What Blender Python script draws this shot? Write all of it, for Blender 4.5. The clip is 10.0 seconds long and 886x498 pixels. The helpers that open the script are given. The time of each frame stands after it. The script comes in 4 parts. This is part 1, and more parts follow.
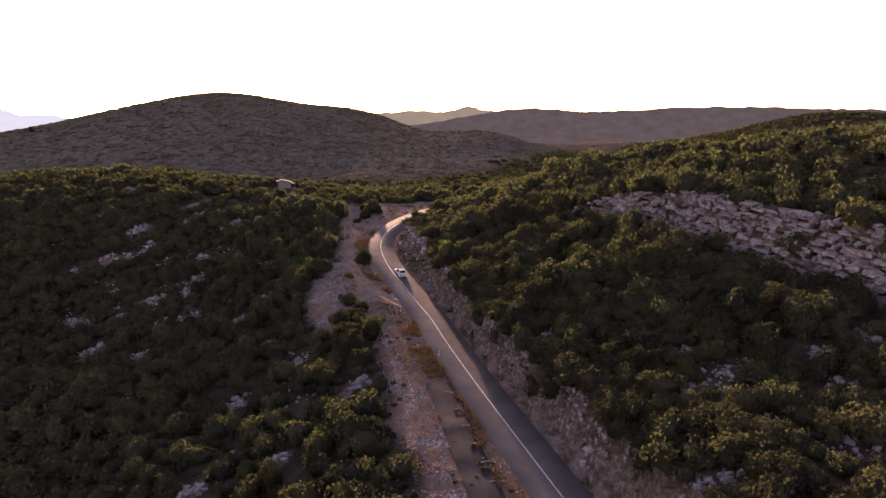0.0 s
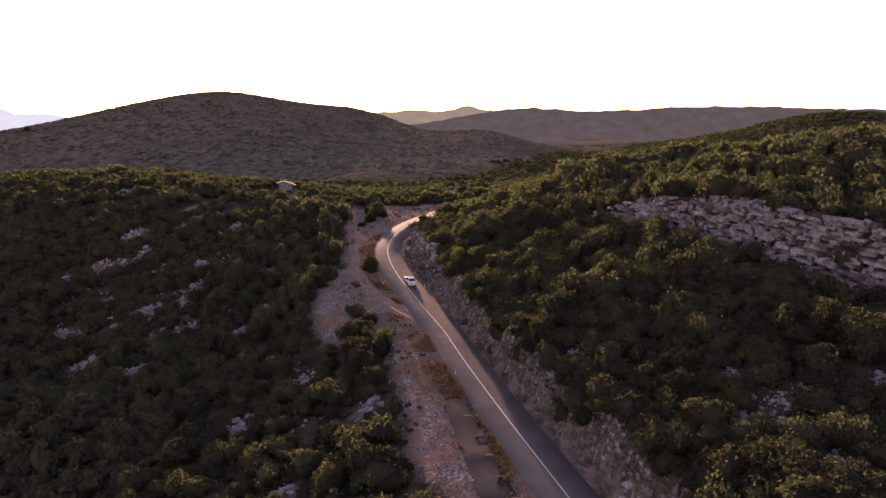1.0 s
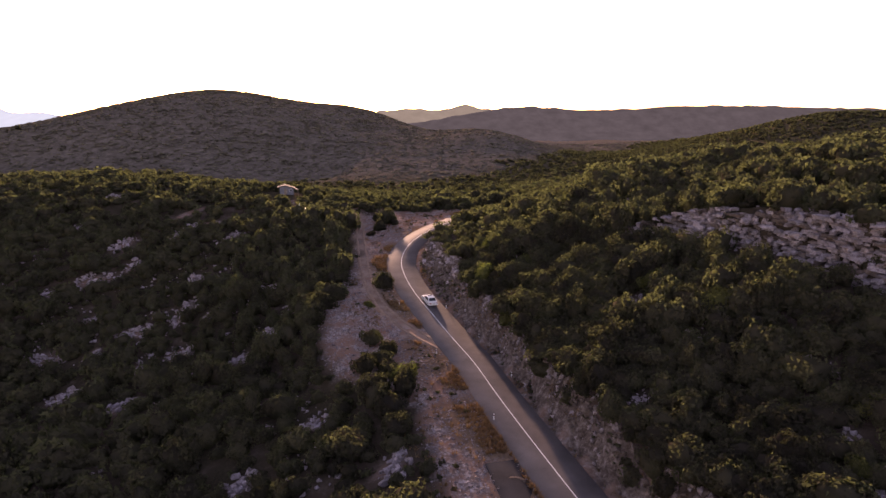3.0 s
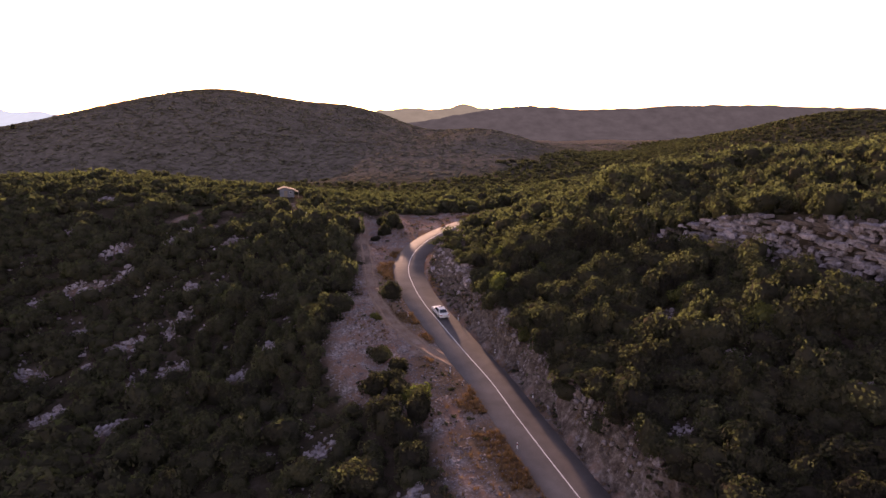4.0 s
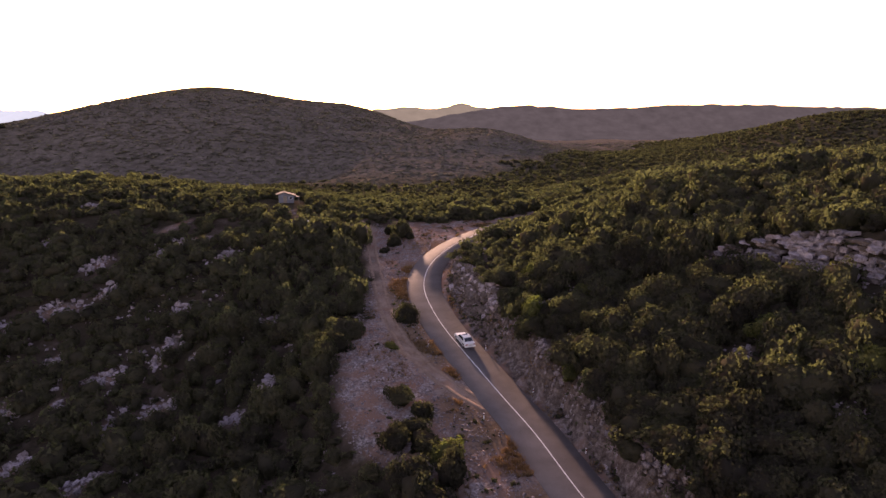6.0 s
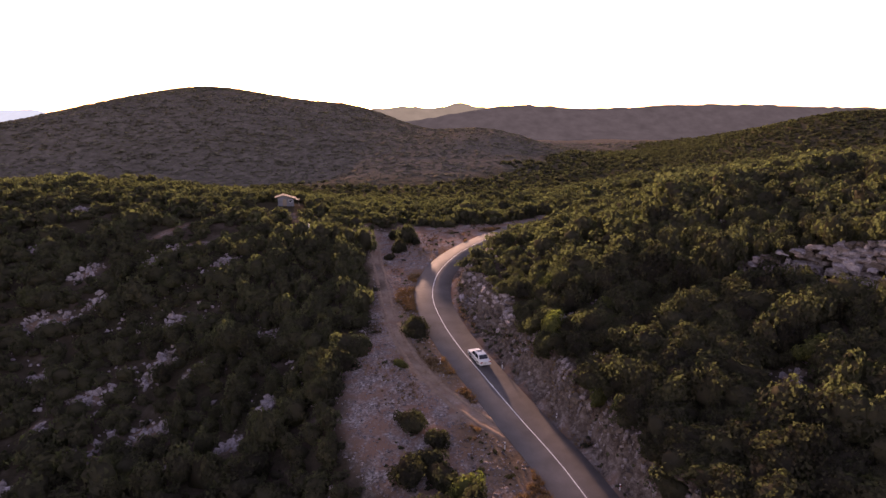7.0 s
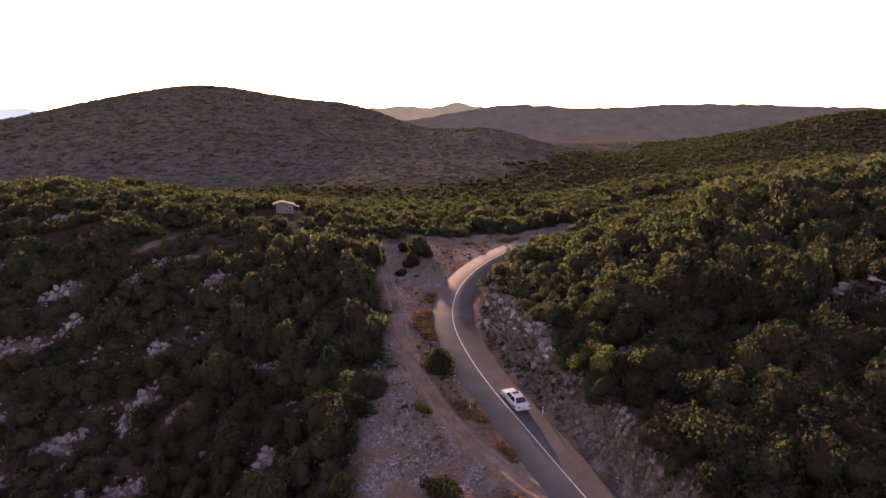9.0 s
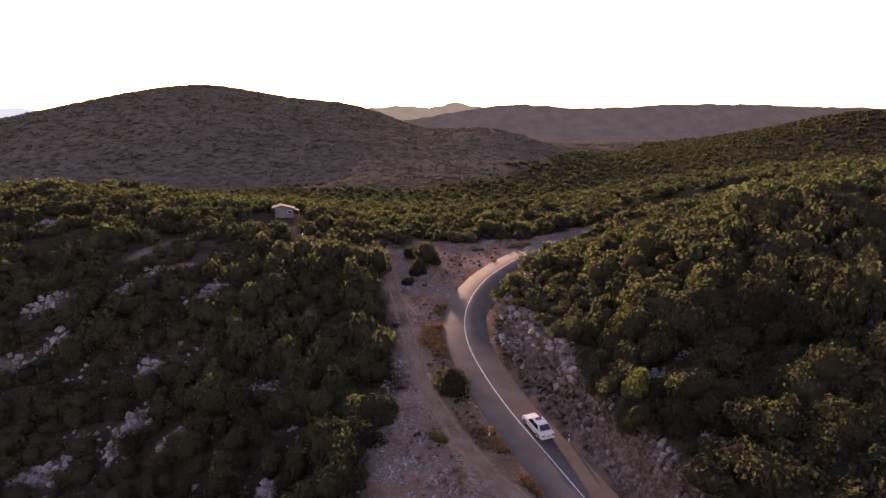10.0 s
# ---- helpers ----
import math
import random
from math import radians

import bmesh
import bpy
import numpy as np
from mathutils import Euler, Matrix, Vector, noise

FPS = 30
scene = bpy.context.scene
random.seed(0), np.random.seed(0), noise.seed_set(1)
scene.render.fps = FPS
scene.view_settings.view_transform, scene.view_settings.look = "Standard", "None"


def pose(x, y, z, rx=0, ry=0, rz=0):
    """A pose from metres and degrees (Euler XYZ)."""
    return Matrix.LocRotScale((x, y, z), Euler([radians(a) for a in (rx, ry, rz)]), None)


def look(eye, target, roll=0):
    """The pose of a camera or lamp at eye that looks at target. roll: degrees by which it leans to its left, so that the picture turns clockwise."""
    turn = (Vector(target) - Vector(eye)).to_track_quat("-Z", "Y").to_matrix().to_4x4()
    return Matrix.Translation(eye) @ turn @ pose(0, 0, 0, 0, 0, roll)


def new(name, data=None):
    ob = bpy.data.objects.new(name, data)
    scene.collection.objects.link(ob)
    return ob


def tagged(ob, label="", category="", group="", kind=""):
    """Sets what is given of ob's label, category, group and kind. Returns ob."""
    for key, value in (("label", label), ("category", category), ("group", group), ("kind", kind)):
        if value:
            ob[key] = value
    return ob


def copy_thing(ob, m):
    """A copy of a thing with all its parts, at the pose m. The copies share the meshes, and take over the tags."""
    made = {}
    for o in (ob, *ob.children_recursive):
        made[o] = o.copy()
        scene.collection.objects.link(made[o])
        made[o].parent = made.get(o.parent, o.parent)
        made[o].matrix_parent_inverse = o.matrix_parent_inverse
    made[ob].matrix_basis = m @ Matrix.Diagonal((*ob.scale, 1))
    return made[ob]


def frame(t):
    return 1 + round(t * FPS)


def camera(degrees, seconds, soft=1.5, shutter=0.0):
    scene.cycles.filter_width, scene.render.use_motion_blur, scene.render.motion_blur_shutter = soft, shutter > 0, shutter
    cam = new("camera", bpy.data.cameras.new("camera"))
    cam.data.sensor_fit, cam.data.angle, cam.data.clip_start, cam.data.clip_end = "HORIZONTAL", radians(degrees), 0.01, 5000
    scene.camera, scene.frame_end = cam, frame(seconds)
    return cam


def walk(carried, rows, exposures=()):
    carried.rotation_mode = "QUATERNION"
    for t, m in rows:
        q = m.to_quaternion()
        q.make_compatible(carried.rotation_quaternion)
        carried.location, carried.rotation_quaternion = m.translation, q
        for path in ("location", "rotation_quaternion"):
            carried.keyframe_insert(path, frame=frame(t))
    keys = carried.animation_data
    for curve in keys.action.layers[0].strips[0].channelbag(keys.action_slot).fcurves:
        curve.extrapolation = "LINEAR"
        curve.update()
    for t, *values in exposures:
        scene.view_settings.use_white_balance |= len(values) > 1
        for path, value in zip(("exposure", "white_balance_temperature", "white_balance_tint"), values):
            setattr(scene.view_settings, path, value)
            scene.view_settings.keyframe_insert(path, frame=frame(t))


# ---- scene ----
cam = camera(72.0, 10.0, 1.5)
# seconds, x, y, z, yaw, pitch, lean to the right
ROWS = [
    (0.0, 0.000, 0.000, 33.000, -0.000, -12.520, -0.000),
    (0.5, -1.253, 3.173, 33.023, -0.073, -12.551, -0.017),
    (1.0, -2.464, 6.346, 33.044, -0.147, -12.581, -0.034),
    (1.5, -3.634, 9.518, 33.063, -0.221, -12.610, -0.051),
    (2.0, -4.765, 12.686, 33.078, -0.296, -12.637, -0.068),
    (2.5, -5.861, 15.851, 33.092, -0.371, -12.663, -0.086),
    (3.0, -6.923, 19.010, 33.102, -0.447, -12.688, -0.103),
    (3.5, -7.953, 22.162, 33.111, -0.523, -12.712, -0.120),
    (4.0, -8.954, 25.307, 33.116, -0.601, -12.735, -0.137),
    (4.5, -9.928, 28.443, 33.120, -0.678, -12.756, -0.154),
    (5.0, -10.878, 31.568, 33.121, -0.757, -12.776, -0.171),
    (5.5, -11.805, 34.683, 33.119, -0.836, -12.795, -0.188),
    (6.0, -12.712, 37.784, 33.115, -0.915, -12.813, -0.205),
    (6.5, -13.601, 40.872, 33.109, -0.995, -12.830, -0.222),
    (7.0, -14.474, 43.945, 33.100, -1.076, -12.845, -0.240),
    (7.5, -15.334, 47.002, 33.089, -1.157, -12.859, -0.257),
    (8.0, -16.183, 50.041, 33.076, -1.239, -12.872, -0.274),
    (8.5, -17.024, 53.062, 33.061, -1.322, -12.884, -0.291),
    (9.0, -17.857, 56.063, 33.043, -1.405, -12.894, -0.308),
    (9.5, -18.687, 59.042, 33.022, -1.488, -12.903, -0.325),
    (10.0, -19.515, 62.000, 33.000, -1.573, -12.911, -0.342),
]


def aim(x, y, z, yaw, pitch, lean):
    a, b = radians(yaw), radians(pitch)
    way = Vector((-math.sin(a) * math.cos(b), math.cos(a) * math.cos(b), math.sin(b)))
    return look((x, y, z), Vector((x, y, z)) + way * 100, -lean)


walk(cam, [(row[0], aim(*row[1:])) for row in ROWS], [(0, 1.97, 8900, 59), (10, 1.97, 8900, 59)])

# ---- light ----
SUN_AZ, SUN_EL = -11.5, 9.3   # degrees left of straight ahead (minus), and above the level
world = bpy.data.worlds.new("world")
scene.world = world
world.use_nodes = True
wn = world.node_tree.nodes
sky = wn.new("ShaderNodeTexSky")
sky.sky_type, sky.sun_disc = "NISHITA", False
sky.sun_elevation, sky.sun_rotation = radians(SUN_EL), radians(SUN_AZ)
sky.air_density, sky.dust_density, sky.ozone_density = 0.8, 0.3, 1.0
wn["Background"].inputs["Strength"].default_value = 0.135
world.node_tree.links.new(sky.outputs[0], wn["Background"].inputs[0])
sun = new("sun", bpy.data.lights.new("sun", "SUN"))
sun.data.energy, sun.data.angle, sun.data.color = 2.7, radians(0.6), (1.0, 0.87, 0.64)
sa, se = radians(SUN_AZ), radians(SUN_EL)
sun.matrix_world = look((0, 0, 200), (-math.sin(sa) * math.cos(se) * 100, -math.cos(sa) * math.cos(se) * 100, 200 - math.sin(se) * 100))

# ---- the lie of the land ----
GX = np.array([-160, -110, -70, -35, 0, 35, 70, 120, 180.0])
GY = np.array([30, 70, 110, 150, 190, 240, 300, 380.0])
GZ = np.array([
    [-25, -22, -18, -12, -4, 5, 14, 22, 28],
    [-16, -15, -13, -8, -1, 9.5, 20, 27, 32],
    [-9, -9.5, -9, -3, 5, 15.5, 26, 29, 33],
    [3, 4, 4.5, 6, 9.5, 20, 25, 28, 33],
    [11, 12.5, 11.3, 8, 5.5, 13, 19.5, 25, 29],
    [9, 9, 5.5, 2.5, 1, 6.5, 12, 18, 23],
    [0, -1, -4, -5, -5, -1, 5, 11, 16],
    [-8, -9, -10, -11, -11, -9, -4, 3, 8.0]])
# far hills: x, y, height, spread across, spread along
HILLS = [(-290, 800, 57.5, 124, 165), (45, 690, 15, 40, 80), (200, 740, -13, 90, 170), (355, 600, 27, 78, 110), (560, 420, 28, 150, 150), (-105, 830, 14, 50, 150)]
ROAD = np.array([(48, -60), (28.5, 0), (19, 30), (12.0, 52), (9.3, 60), (5.3, 72), (0.3, 88), (-2.3, 97), (-4.7, 103.5), (-8.4, 114), (-10.6, 120.2),
                 (-12.8, 128), (-14.3, 137), (-13.8, 146), (-10.9, 156), (-9.2, 159.7), (-5.7, 165.5), (-1.6, 171.2), (3, 177), (8.6, 183.3), (20, 191), (38, 197), (70, 200.0)])
ROAD_W = 5.8
CLIFF = np.array([(17, 124), (23.5, 119), (31, 112), (40, 97), (48, 80), (57, 58), (64, 36.0)])


def step(a, b, x):
    u = np.clip((x - a) / (b - a), 0, 1)
    return u * u * (3 - 2 * u)


def along(knots, vals, q):
    """Smooth curve through vals (one row a knot) at q."""
    slope = np.gradient(vals, knots, axis=0)
    i = np.clip(np.searchsorted(knots, q) - 1, 0, len(knots) - 2)
    w = knots[i + 1] - knots[i]
    u = np.clip((q - knots[i]) / w, 0, 1)
    j = np.arange(len(q)) if vals.shape[1] > 1 else 0
    return (vals[i, j] * (2 * u ** 3 - 3 * u ** 2 + 1) + vals[i + 1, j] * (3 * u ** 2 - 2 * u ** 3)
            + w * slope[i, j] * (u ** 3 - 2 * u ** 2 + u) + w * slope[i + 1, j] * (u ** 3 - u ** 2))


LATTICE = np.random.RandomState(7).rand(256, 256)


def rough(x, y, size, seed=0):
    """Value noise from 0 to 1 with features of that size."""
    x, y = x / size + seed * 17.3, y / size + seed * 31.7
    i, j = np.floor(x).astype(int), np.floor(y).astype(int)
    u, v = x - i, y - j
    u, v = u * u * (3 - 2 * u), v * v * (3 - 2 * v)
    at = lambda a, b: LATTICE[a % 256, b % 256]
    return (at(i, j) * (1 - u) + at(i + 1, j) * u) * (1 - v) + (at(i, j + 1) * (1 - u) + at(i + 1, j + 1) * u) * v


def thread(points, gap):
    """An even, rounded line through points."""
    d = np.r_[0, np.cumsum(np.hypot(*np.diff(points, axis=0).T))]
    q = np.arange(0, d[-1], gap)
    return np.stack([along(d, points[:, k:k + 1], q) for k in range(2)], 1)


def beside(line, x, y):
    """Distance from a line (right of it: plus), and the nearest place along it."""
    out, near = np.full(len(x), 1e9), np.zeros(len(x), int)
    way = np.gradient(line, axis=0)
    for a in range(0, len(x), 20000):
        dx, dy = x[a:a + 20000, None] - line[None, :, 0], y[a:a + 20000, None] - line[None, :, 1]
        k = np.argmin(dx * dx + dy * dy, 1)
        r = np.arange(len(k))
        side = np.sign(dx[r, k] * way[k, 1] - dy[r, k] * way[k, 0])
        out[a:a + 20000], near[a:a + 20000] = np.hypot(dx[r, k], dy[r, k]) * side, k
    return out, near


road_line = thread(ROAD, 1.0)
cliff_line = thread(CLIFF, 1.0)


def road_z(y):
    return np.interp(y, [-60, 30, 60, 100, 117, 145, 170, 190, 200], [-12.5, -5.5, -3.0, 0.2, 1.7, 4.6, 6.7, 7.6, 7.8])


road_zs = road_z(road_line[:, 1])
road_zs = np.convolve(np.pad(road_zs, 6, mode="edge"), np.ones(13) / 13, "valid")
OPEN_Y = np.array([20, 52, 60, 64, 75, 85, 91, 96, 103, 111, 120, 126, 135, 145, 157, 168, 176, 182.0])
OPEN_X = np.array([6, -2, -3, -5.5, -7, -9.4, -17, -21, -24.4, -25, -26.0, -23.5, -23.0, -23.4, -25.4, -27.3, -27, -23.0])


def bank_end(y):
    """How far right of the road's middle the cut bank reaches."""
    return np.interp(y, [0, 95, 108, 118, 127, 134, 141, 148, 158, 200], [6.2, 6.4, 6.7, 7.3, 9.6, 8.2, 6.8, 6.8, 11, 11])


def natural(x, y):
    rows = np.stack([along(GX, GZ[k][:, None], np.clip(x, GX[0], GX[-1])) for k in range(len(GY))])
    near = along(GY, rows, np.clip(y, GY[0], GY[-1]))
    s, _ = beside(cliff_line, x, y)
    band = step(30, 46, y) * (1 - step(114, 121, y))
    wide = 0.9 + 1.3 * (1 - step(80, 104, y))
    near = near - (5.4 + 4.6 * (1 - step(72, 106, y))) * band * (step(-0.8, wide, s) - step(-13, 13, s)) * (np.abs(s) < 30)
    near = near + 2.4 * np.exp(-((x - 39) / 10) ** 2 - ((y - 98) / 15) ** 2)
    far = -100 * step(380, 1300, -x - 0.1 * (y - 600)) * step(350, 900, y) - 120 * step(850, 1800, y)
    far = far - 11 * (1 - step(420, 640, y)) * (1 - step(90, 220, x)) - 13 * np.exp(-((y - 475) / 60) ** 2) * step(40, 140, -x)
    for hx, hy, hz, sx, sy in HILLS:
        far = far + hz * np.exp(-((x - hx) / sx) ** 2 / 2 - ((y - hy) / sy) ** 2 / 2)
    far = far + (rough(x, y, 90, 1) - 0.5) * 7 * step(300, 700, y) + (rough(x, y, 240, 2) - 0.5) * 8 * step(600, 1200, y)
    w = step(300, 390, y) + (1 - step(300, 390, y)) * np.maximum(step(150, 230, x), step(280, 420, -x)) * step(120, 260, y)
    out = near * (1 - w) + far * w
    return out + (rough(x, y, 11, 3) - 0.5) * 1.2 + (rough(x, y, 4, 4) - 0.5) * 0.5


def land(x, y):
    """Height of the ground, and how far it lies right of the road."""
    x, y = np.asarray(x, float), np.asarray(y, float)
    z = natural(x, y)
    s = np.full(len(x), 999.0)
    m = (np.abs(x) < 110) & (y > -70) & (y < 230)
    if m.any():
        d, k = beside(road_line, x[m], y[m])
        s[m] = d
        rz = road_zs[k]
        flat = np.maximum(4, road_line[k, 0] - np.interp(y[m], OPEN_Y, OPEN_X))
        wr = step(4.2, bank_end(y[m]), d + (rough(x[m], y[m], 3, 5) - 0.5) * 1.4)
        wl = step(flat - 1, flat + 9, -d)
        lump = (rough(x[m], y[m], 2.2, 6) - 0.5) * 0.25 * step(3.9, 6, np.abs(d))
        level = rz + lump - 0.1 - 0.2 * step(2.9, 3.6, d) * (1 - step(3.6, 4.4, d)) - 0.03 * np.maximum(0, -d - 3)
        z[m] = np.where(d > 0, level * (1 - wr) + np.maximum(z[m], rz - 3) * wr, level * (1 - wl) + z[m] * wl)
    return z, s

# ---- materials ----
def shade(name, rough_value=0.9, metal=0.0):
    m = bpy.data.materials.new(name)
    m.use_nodes = True
    b = m.node_tree.nodes["Principled BSDF"]
    b.inputs["Roughness"].default_value, b.inputs["Metallic"].default_value = rough_value, metal
    b.inputs["Specular IOR Level"].default_value = 0.3 if rough_value < 0.9 else 0.06
    return m, m.node_tree.nodes, m.node_tree.links, b


def node(nodes, kind, **values):
    n = nodes.new(kind)
    for key, value in values.items():
        n.inputs[key].default_value = value
    return n


def ramp(nodes, links, fac, stops):
    r = nodes.new("ShaderNodeValToRGB")
    while len(r.color_ramp.elements) < len(stops):
        r.color_ramp.elements.new(0.5)
    for e, (at, c) in zip(r.color_ramp.elements, stops):
        e.position, e.color = at, (*c, 1)
    links.new(fac, r.inputs[0])
    return r.outputs[0]


def mixed(nodes, links, fac, a, b, blend="MIX"):
    n = nodes.new("ShaderNodeMix")
    n.data_type, n.blend_type = "RGBA", blend
    for value, slot in ((fac, 0), (a, 6), (b, 7)):
        if isinstance(value, (int, float)):
            n.inputs[slot].default_value = value
        elif isinstance(value, tuple):
            n.inputs[slot].default_value = (*value, 1)
        else:
            links.new(value, n.inputs[slot])
    return n.outputs[2]


def grain(nodes, links, size, detail=6.0, rough_value=0.6, where="position"):
    """Noise in metres: size is that of its largest features."""
    if where == "position":
        at = nodes.new("ShaderNodeNewGeometry").outputs["Position"]
    else:
        at = nodes.new("ShaderNodeTexCoord").outputs["Object"]
    n = node(nodes, "ShaderNodeTexNoise", Scale=1.0 / size, Detail=detail, Roughness=rough_value)
    links.new(at, n.inputs["Vector"])
    return n.outputs["Fac"]


def bump(nodes, links, b, height, strength, distance):
    n = node(nodes, "ShaderNodeBump", Strength=strength, Distance=distance)
    links.new(height, n.inputs["Height"])
    links.new(n.outputs[0], b.inputs["Normal"])


def attr(nodes, name):
    n = nodes.new("ShaderNodeAttribute")
    n.attribute_name = name
    return n.outputs["Fac"]


def make_ground():
    m, n, l, b = shade("ground_earth", 1.0)
    b.inputs["Specular IOR Level"].default_value = 0.0
    big, mid, fine = grain(n, l, 14.0, 5), grain(n, l, 2.4, 8, 0.7), grain(n, l, 0.35, 4, 0.7)
    soil = ramp(n, l, mid, [(0.3, (0.03, 0.022, 0.016)), (0.5, (0.052, 0.038, 0.028)), (0.76, (0.13, 0.10, 0.085))])
    litter = ramp(n, l, fine, [(0.3, (0.016, 0.014, 0.009)), (0.7, (0.045, 0.036, 0.023))])
    wild = mixed(n, l, ramp(n, l, big, [(0.4, (0, 0, 0)), (0.62, (1, 1, 1))]), litter, soil)
    stones = node(n, "ShaderNodeTexVoronoi", Scale=4.5)
    l.new(n.new("ShaderNodeNewGeometry").outputs["Position"], stones.inputs["Vector"])
    chips = ramp(n, l, stones.outputs["Color"], [(0.2, (0.10, 0.082, 0.075)), (0.55, (0.175, 0.148, 0.142)), (0.85, (0.31, 0.275, 0.27))])
    gravel = mixed(n, l, ramp(n, l, mid, [(0.38, (0, 0, 0)), (0.56, (1, 1, 1))]), chips, (0.17, 0.10, 0.074))
    rut = ramp(n, l, fine, [(0.3, (0.19, 0.13, 0.10)), (0.7, (0.27, 0.195, 0.155))])
    bare = mixed(n, l, attr(n, "bare"), wild, gravel)
    face = ramp(n, l, grain(n, l, 0.9, 9, 0.8), [(0.36, (0.03, 0.022, 0.018)), (0.5, (0.085, 0.063, 0.053)), (0.64, (0.18, 0.15, 0.14))])
    verge = ramp(n, l, grain(n, l, 0.6, 7, 0.75), [(0.34, (0.06, 0.036, 0.022)), (0.5, (0.12, 0.074, 0.044)), (0.68, (0.2, 0.135, 0.09))])
    bare = mixed(n, l, attr(n, "verge"), bare, verge)
    bare = mixed(n, l, attr(n, "cut"), bare, face)
    done = mixed(n, l, attr(n, "track"), bare, rut)
    woods = ramp(n, l, grain(n, l, 9.0, 8, 0.75), [(0.3, (0.03, 0.028, 0.017)), (0.5, (0.05, 0.042, 0.026)), (0.75, (0.085, 0.068, 0.046))])
    tufts = grain(n, l, 5.5, 10, 0.72)
    # far hillside earth is paler, with the haze put into its colour
    slope = ramp(n, l, tufts, [(0.38, (0.065, 0.054, 0.042)), (0.5, (0.1, 0.083, 0.066)), (0.64, (0.145, 0.12, 0.098))])
    woods = mixed(n, l, attr(n, "hillside"), woods, slope)
    l.new(mixed(n, l, attr(n, "wooded"), done, woods), b.inputs["Base Color"])
    both = n.new("ShaderNodeMath")
    both.operation = "ADD"
    l.new(stones.outputs["Distance"], both.inputs[0]), l.new(mid, both.inputs[1])
    wide = n.new("ShaderNodeMath")
    wide.operation = "MULTIPLY"
    l.new(attr(n, "hillside"), wide.inputs[0]), l.new(tufts, wide.inputs[1])
    more = n.new("ShaderNodeMath")
    more.operation = "MULTIPLY_ADD"
    l.new(wide.outputs[0], more.inputs[0]), l.new(both.outputs[0], more.inputs[2])
    more.inputs[1].default_value = 3.0
    both = more
    bump(n, l, b, both.outputs[0], 0.45, 0.07)
    return m


def make_asphalt(name, dark, light):
    m, n, l, b = shade(name, 0.88)
    b.inputs["Specular IOR Level"].default_value = 0.06
    c = ramp(n, l, grain(n, l, 3.0, 6), [(0.3, dark), (0.7, light)])
    speck = ramp(n, l, grain(n, l, 0.05, 2), [(0.3, (0.75, 0.75, 0.75)), (0.7, (1.2, 1.2, 1.2))])
    l.new(mixed(n, l, 0.6, c, speck, "MULTIPLY"), b.inputs["Base Color"])
    bump(n, l, b, grain(n, l, 0.06, 3), 0.4, 0.01)
    return m


def make_rock(name="limestone", dark=(0.10, 0.085, 0.08), mid_tone=(0.25, 0.22, 0.232), light=(0.43, 0.39, 0.41)):
    m, n, l, b = shade(name, 0.92)
    info = n.new("ShaderNodeObjectInfo")
    c = ramp(n, l, grain(n, l, 0.9, 8, 0.7), [(0.3, dark), (0.5, mid_tone), (0.75, light)])
    tone = ramp(n, l, info.outputs["Random"], [(0.0, (0.72, 0.68, 0.66)), (1.0, (1.08, 1.05, 1.05))])
    lichen = ramp(n, l, grain(n, l, 0.28, 5, 0.7), [(0.52, (0, 0, 0)), (0.66, (0.7, 0.7, 0.7))])
    c = mixed(n, l, 1.0, c, tone, "MULTIPLY")
    l.new(mixed(n, l, lichen, c, (0.07, 0.06, 0.052)), b.inputs["Base Color"])
    bump(n, l, b, grain(n, l, 0.5, 9, 0.75), 0.9, 0.2)
    return m


def make_leaf(name, dark, mid_tone, light, sheen=0.13, through_tint=(2.3, 3.3, 1.7)):
    m, n, l, b = shade(name, 0.75)
    b.inputs["Specular IOR Level"].default_value = 0.0
    geo, info = n.new("ShaderNodeNewGeometry"), n.new("ShaderNodeObjectInfo")
    clump = grain(n, l, 6.0, 3)
    add = n.new("ShaderNodeMath")
    add.operation = "MULTIPLY_ADD"
    l.new(geo.outputs["Random Per Island"], add.inputs[0])
    add.inputs[1].default_value = 0.3
    l.new(clump, add.inputs[2])
    add2 = n.new("ShaderNodeMath")
    add2.operation = "MULTIPLY_ADD"
    l.new(info.outputs["Random"], add2.inputs[0])
    add2.inputs[1].default_value = 0.32
    l.new(add.outputs[0], add2.inputs[2])
    c = ramp(n, l, add2.outputs[0], [(0.42, dark), (0.75, mid_tone), (1.0, light)])
    l.new(c, b.inputs["Base Color"])
    t = n.new("ShaderNodeBsdfTranslucent")
    l.new(mixed(n, l, 1.0, c, through_tint, "MULTIPLY"), t.inputs["Color"])
    mix = node(n, "ShaderNodeMixShader", Fac=sheen)
    l.new(b.outputs[0], mix.inputs[1]), l.new(t.outputs[0], mix.inputs[2])
    l.new(mix.outputs[0], n["Material Output"].inputs["Surface"])
    return m


def make_plain(name, colour, rough_value=0.6, metal=0.0, size=0.5, change=0.15):
    m, n, l, b = shade(name, rough_value, metal)
    lo, hi = tuple(c * (1 - change) for c in colour), tuple(min(1, c * (1 + change)) for c in colour)
    l.new(ramp(n, l, grain(n, l, size, 5, 0.6, "object"), [(0.3, lo), (0.7, hi)]), b.inputs["Base Color"])
    return m


def make_glass(name):
    m, n, l, b = shade(name, 0.06)
    b.inputs["Base Color"].default_value = (0.015, 0.018, 0.022, 1)
    b.inputs["Specular IOR Level"].default_value = 0.6
    return m


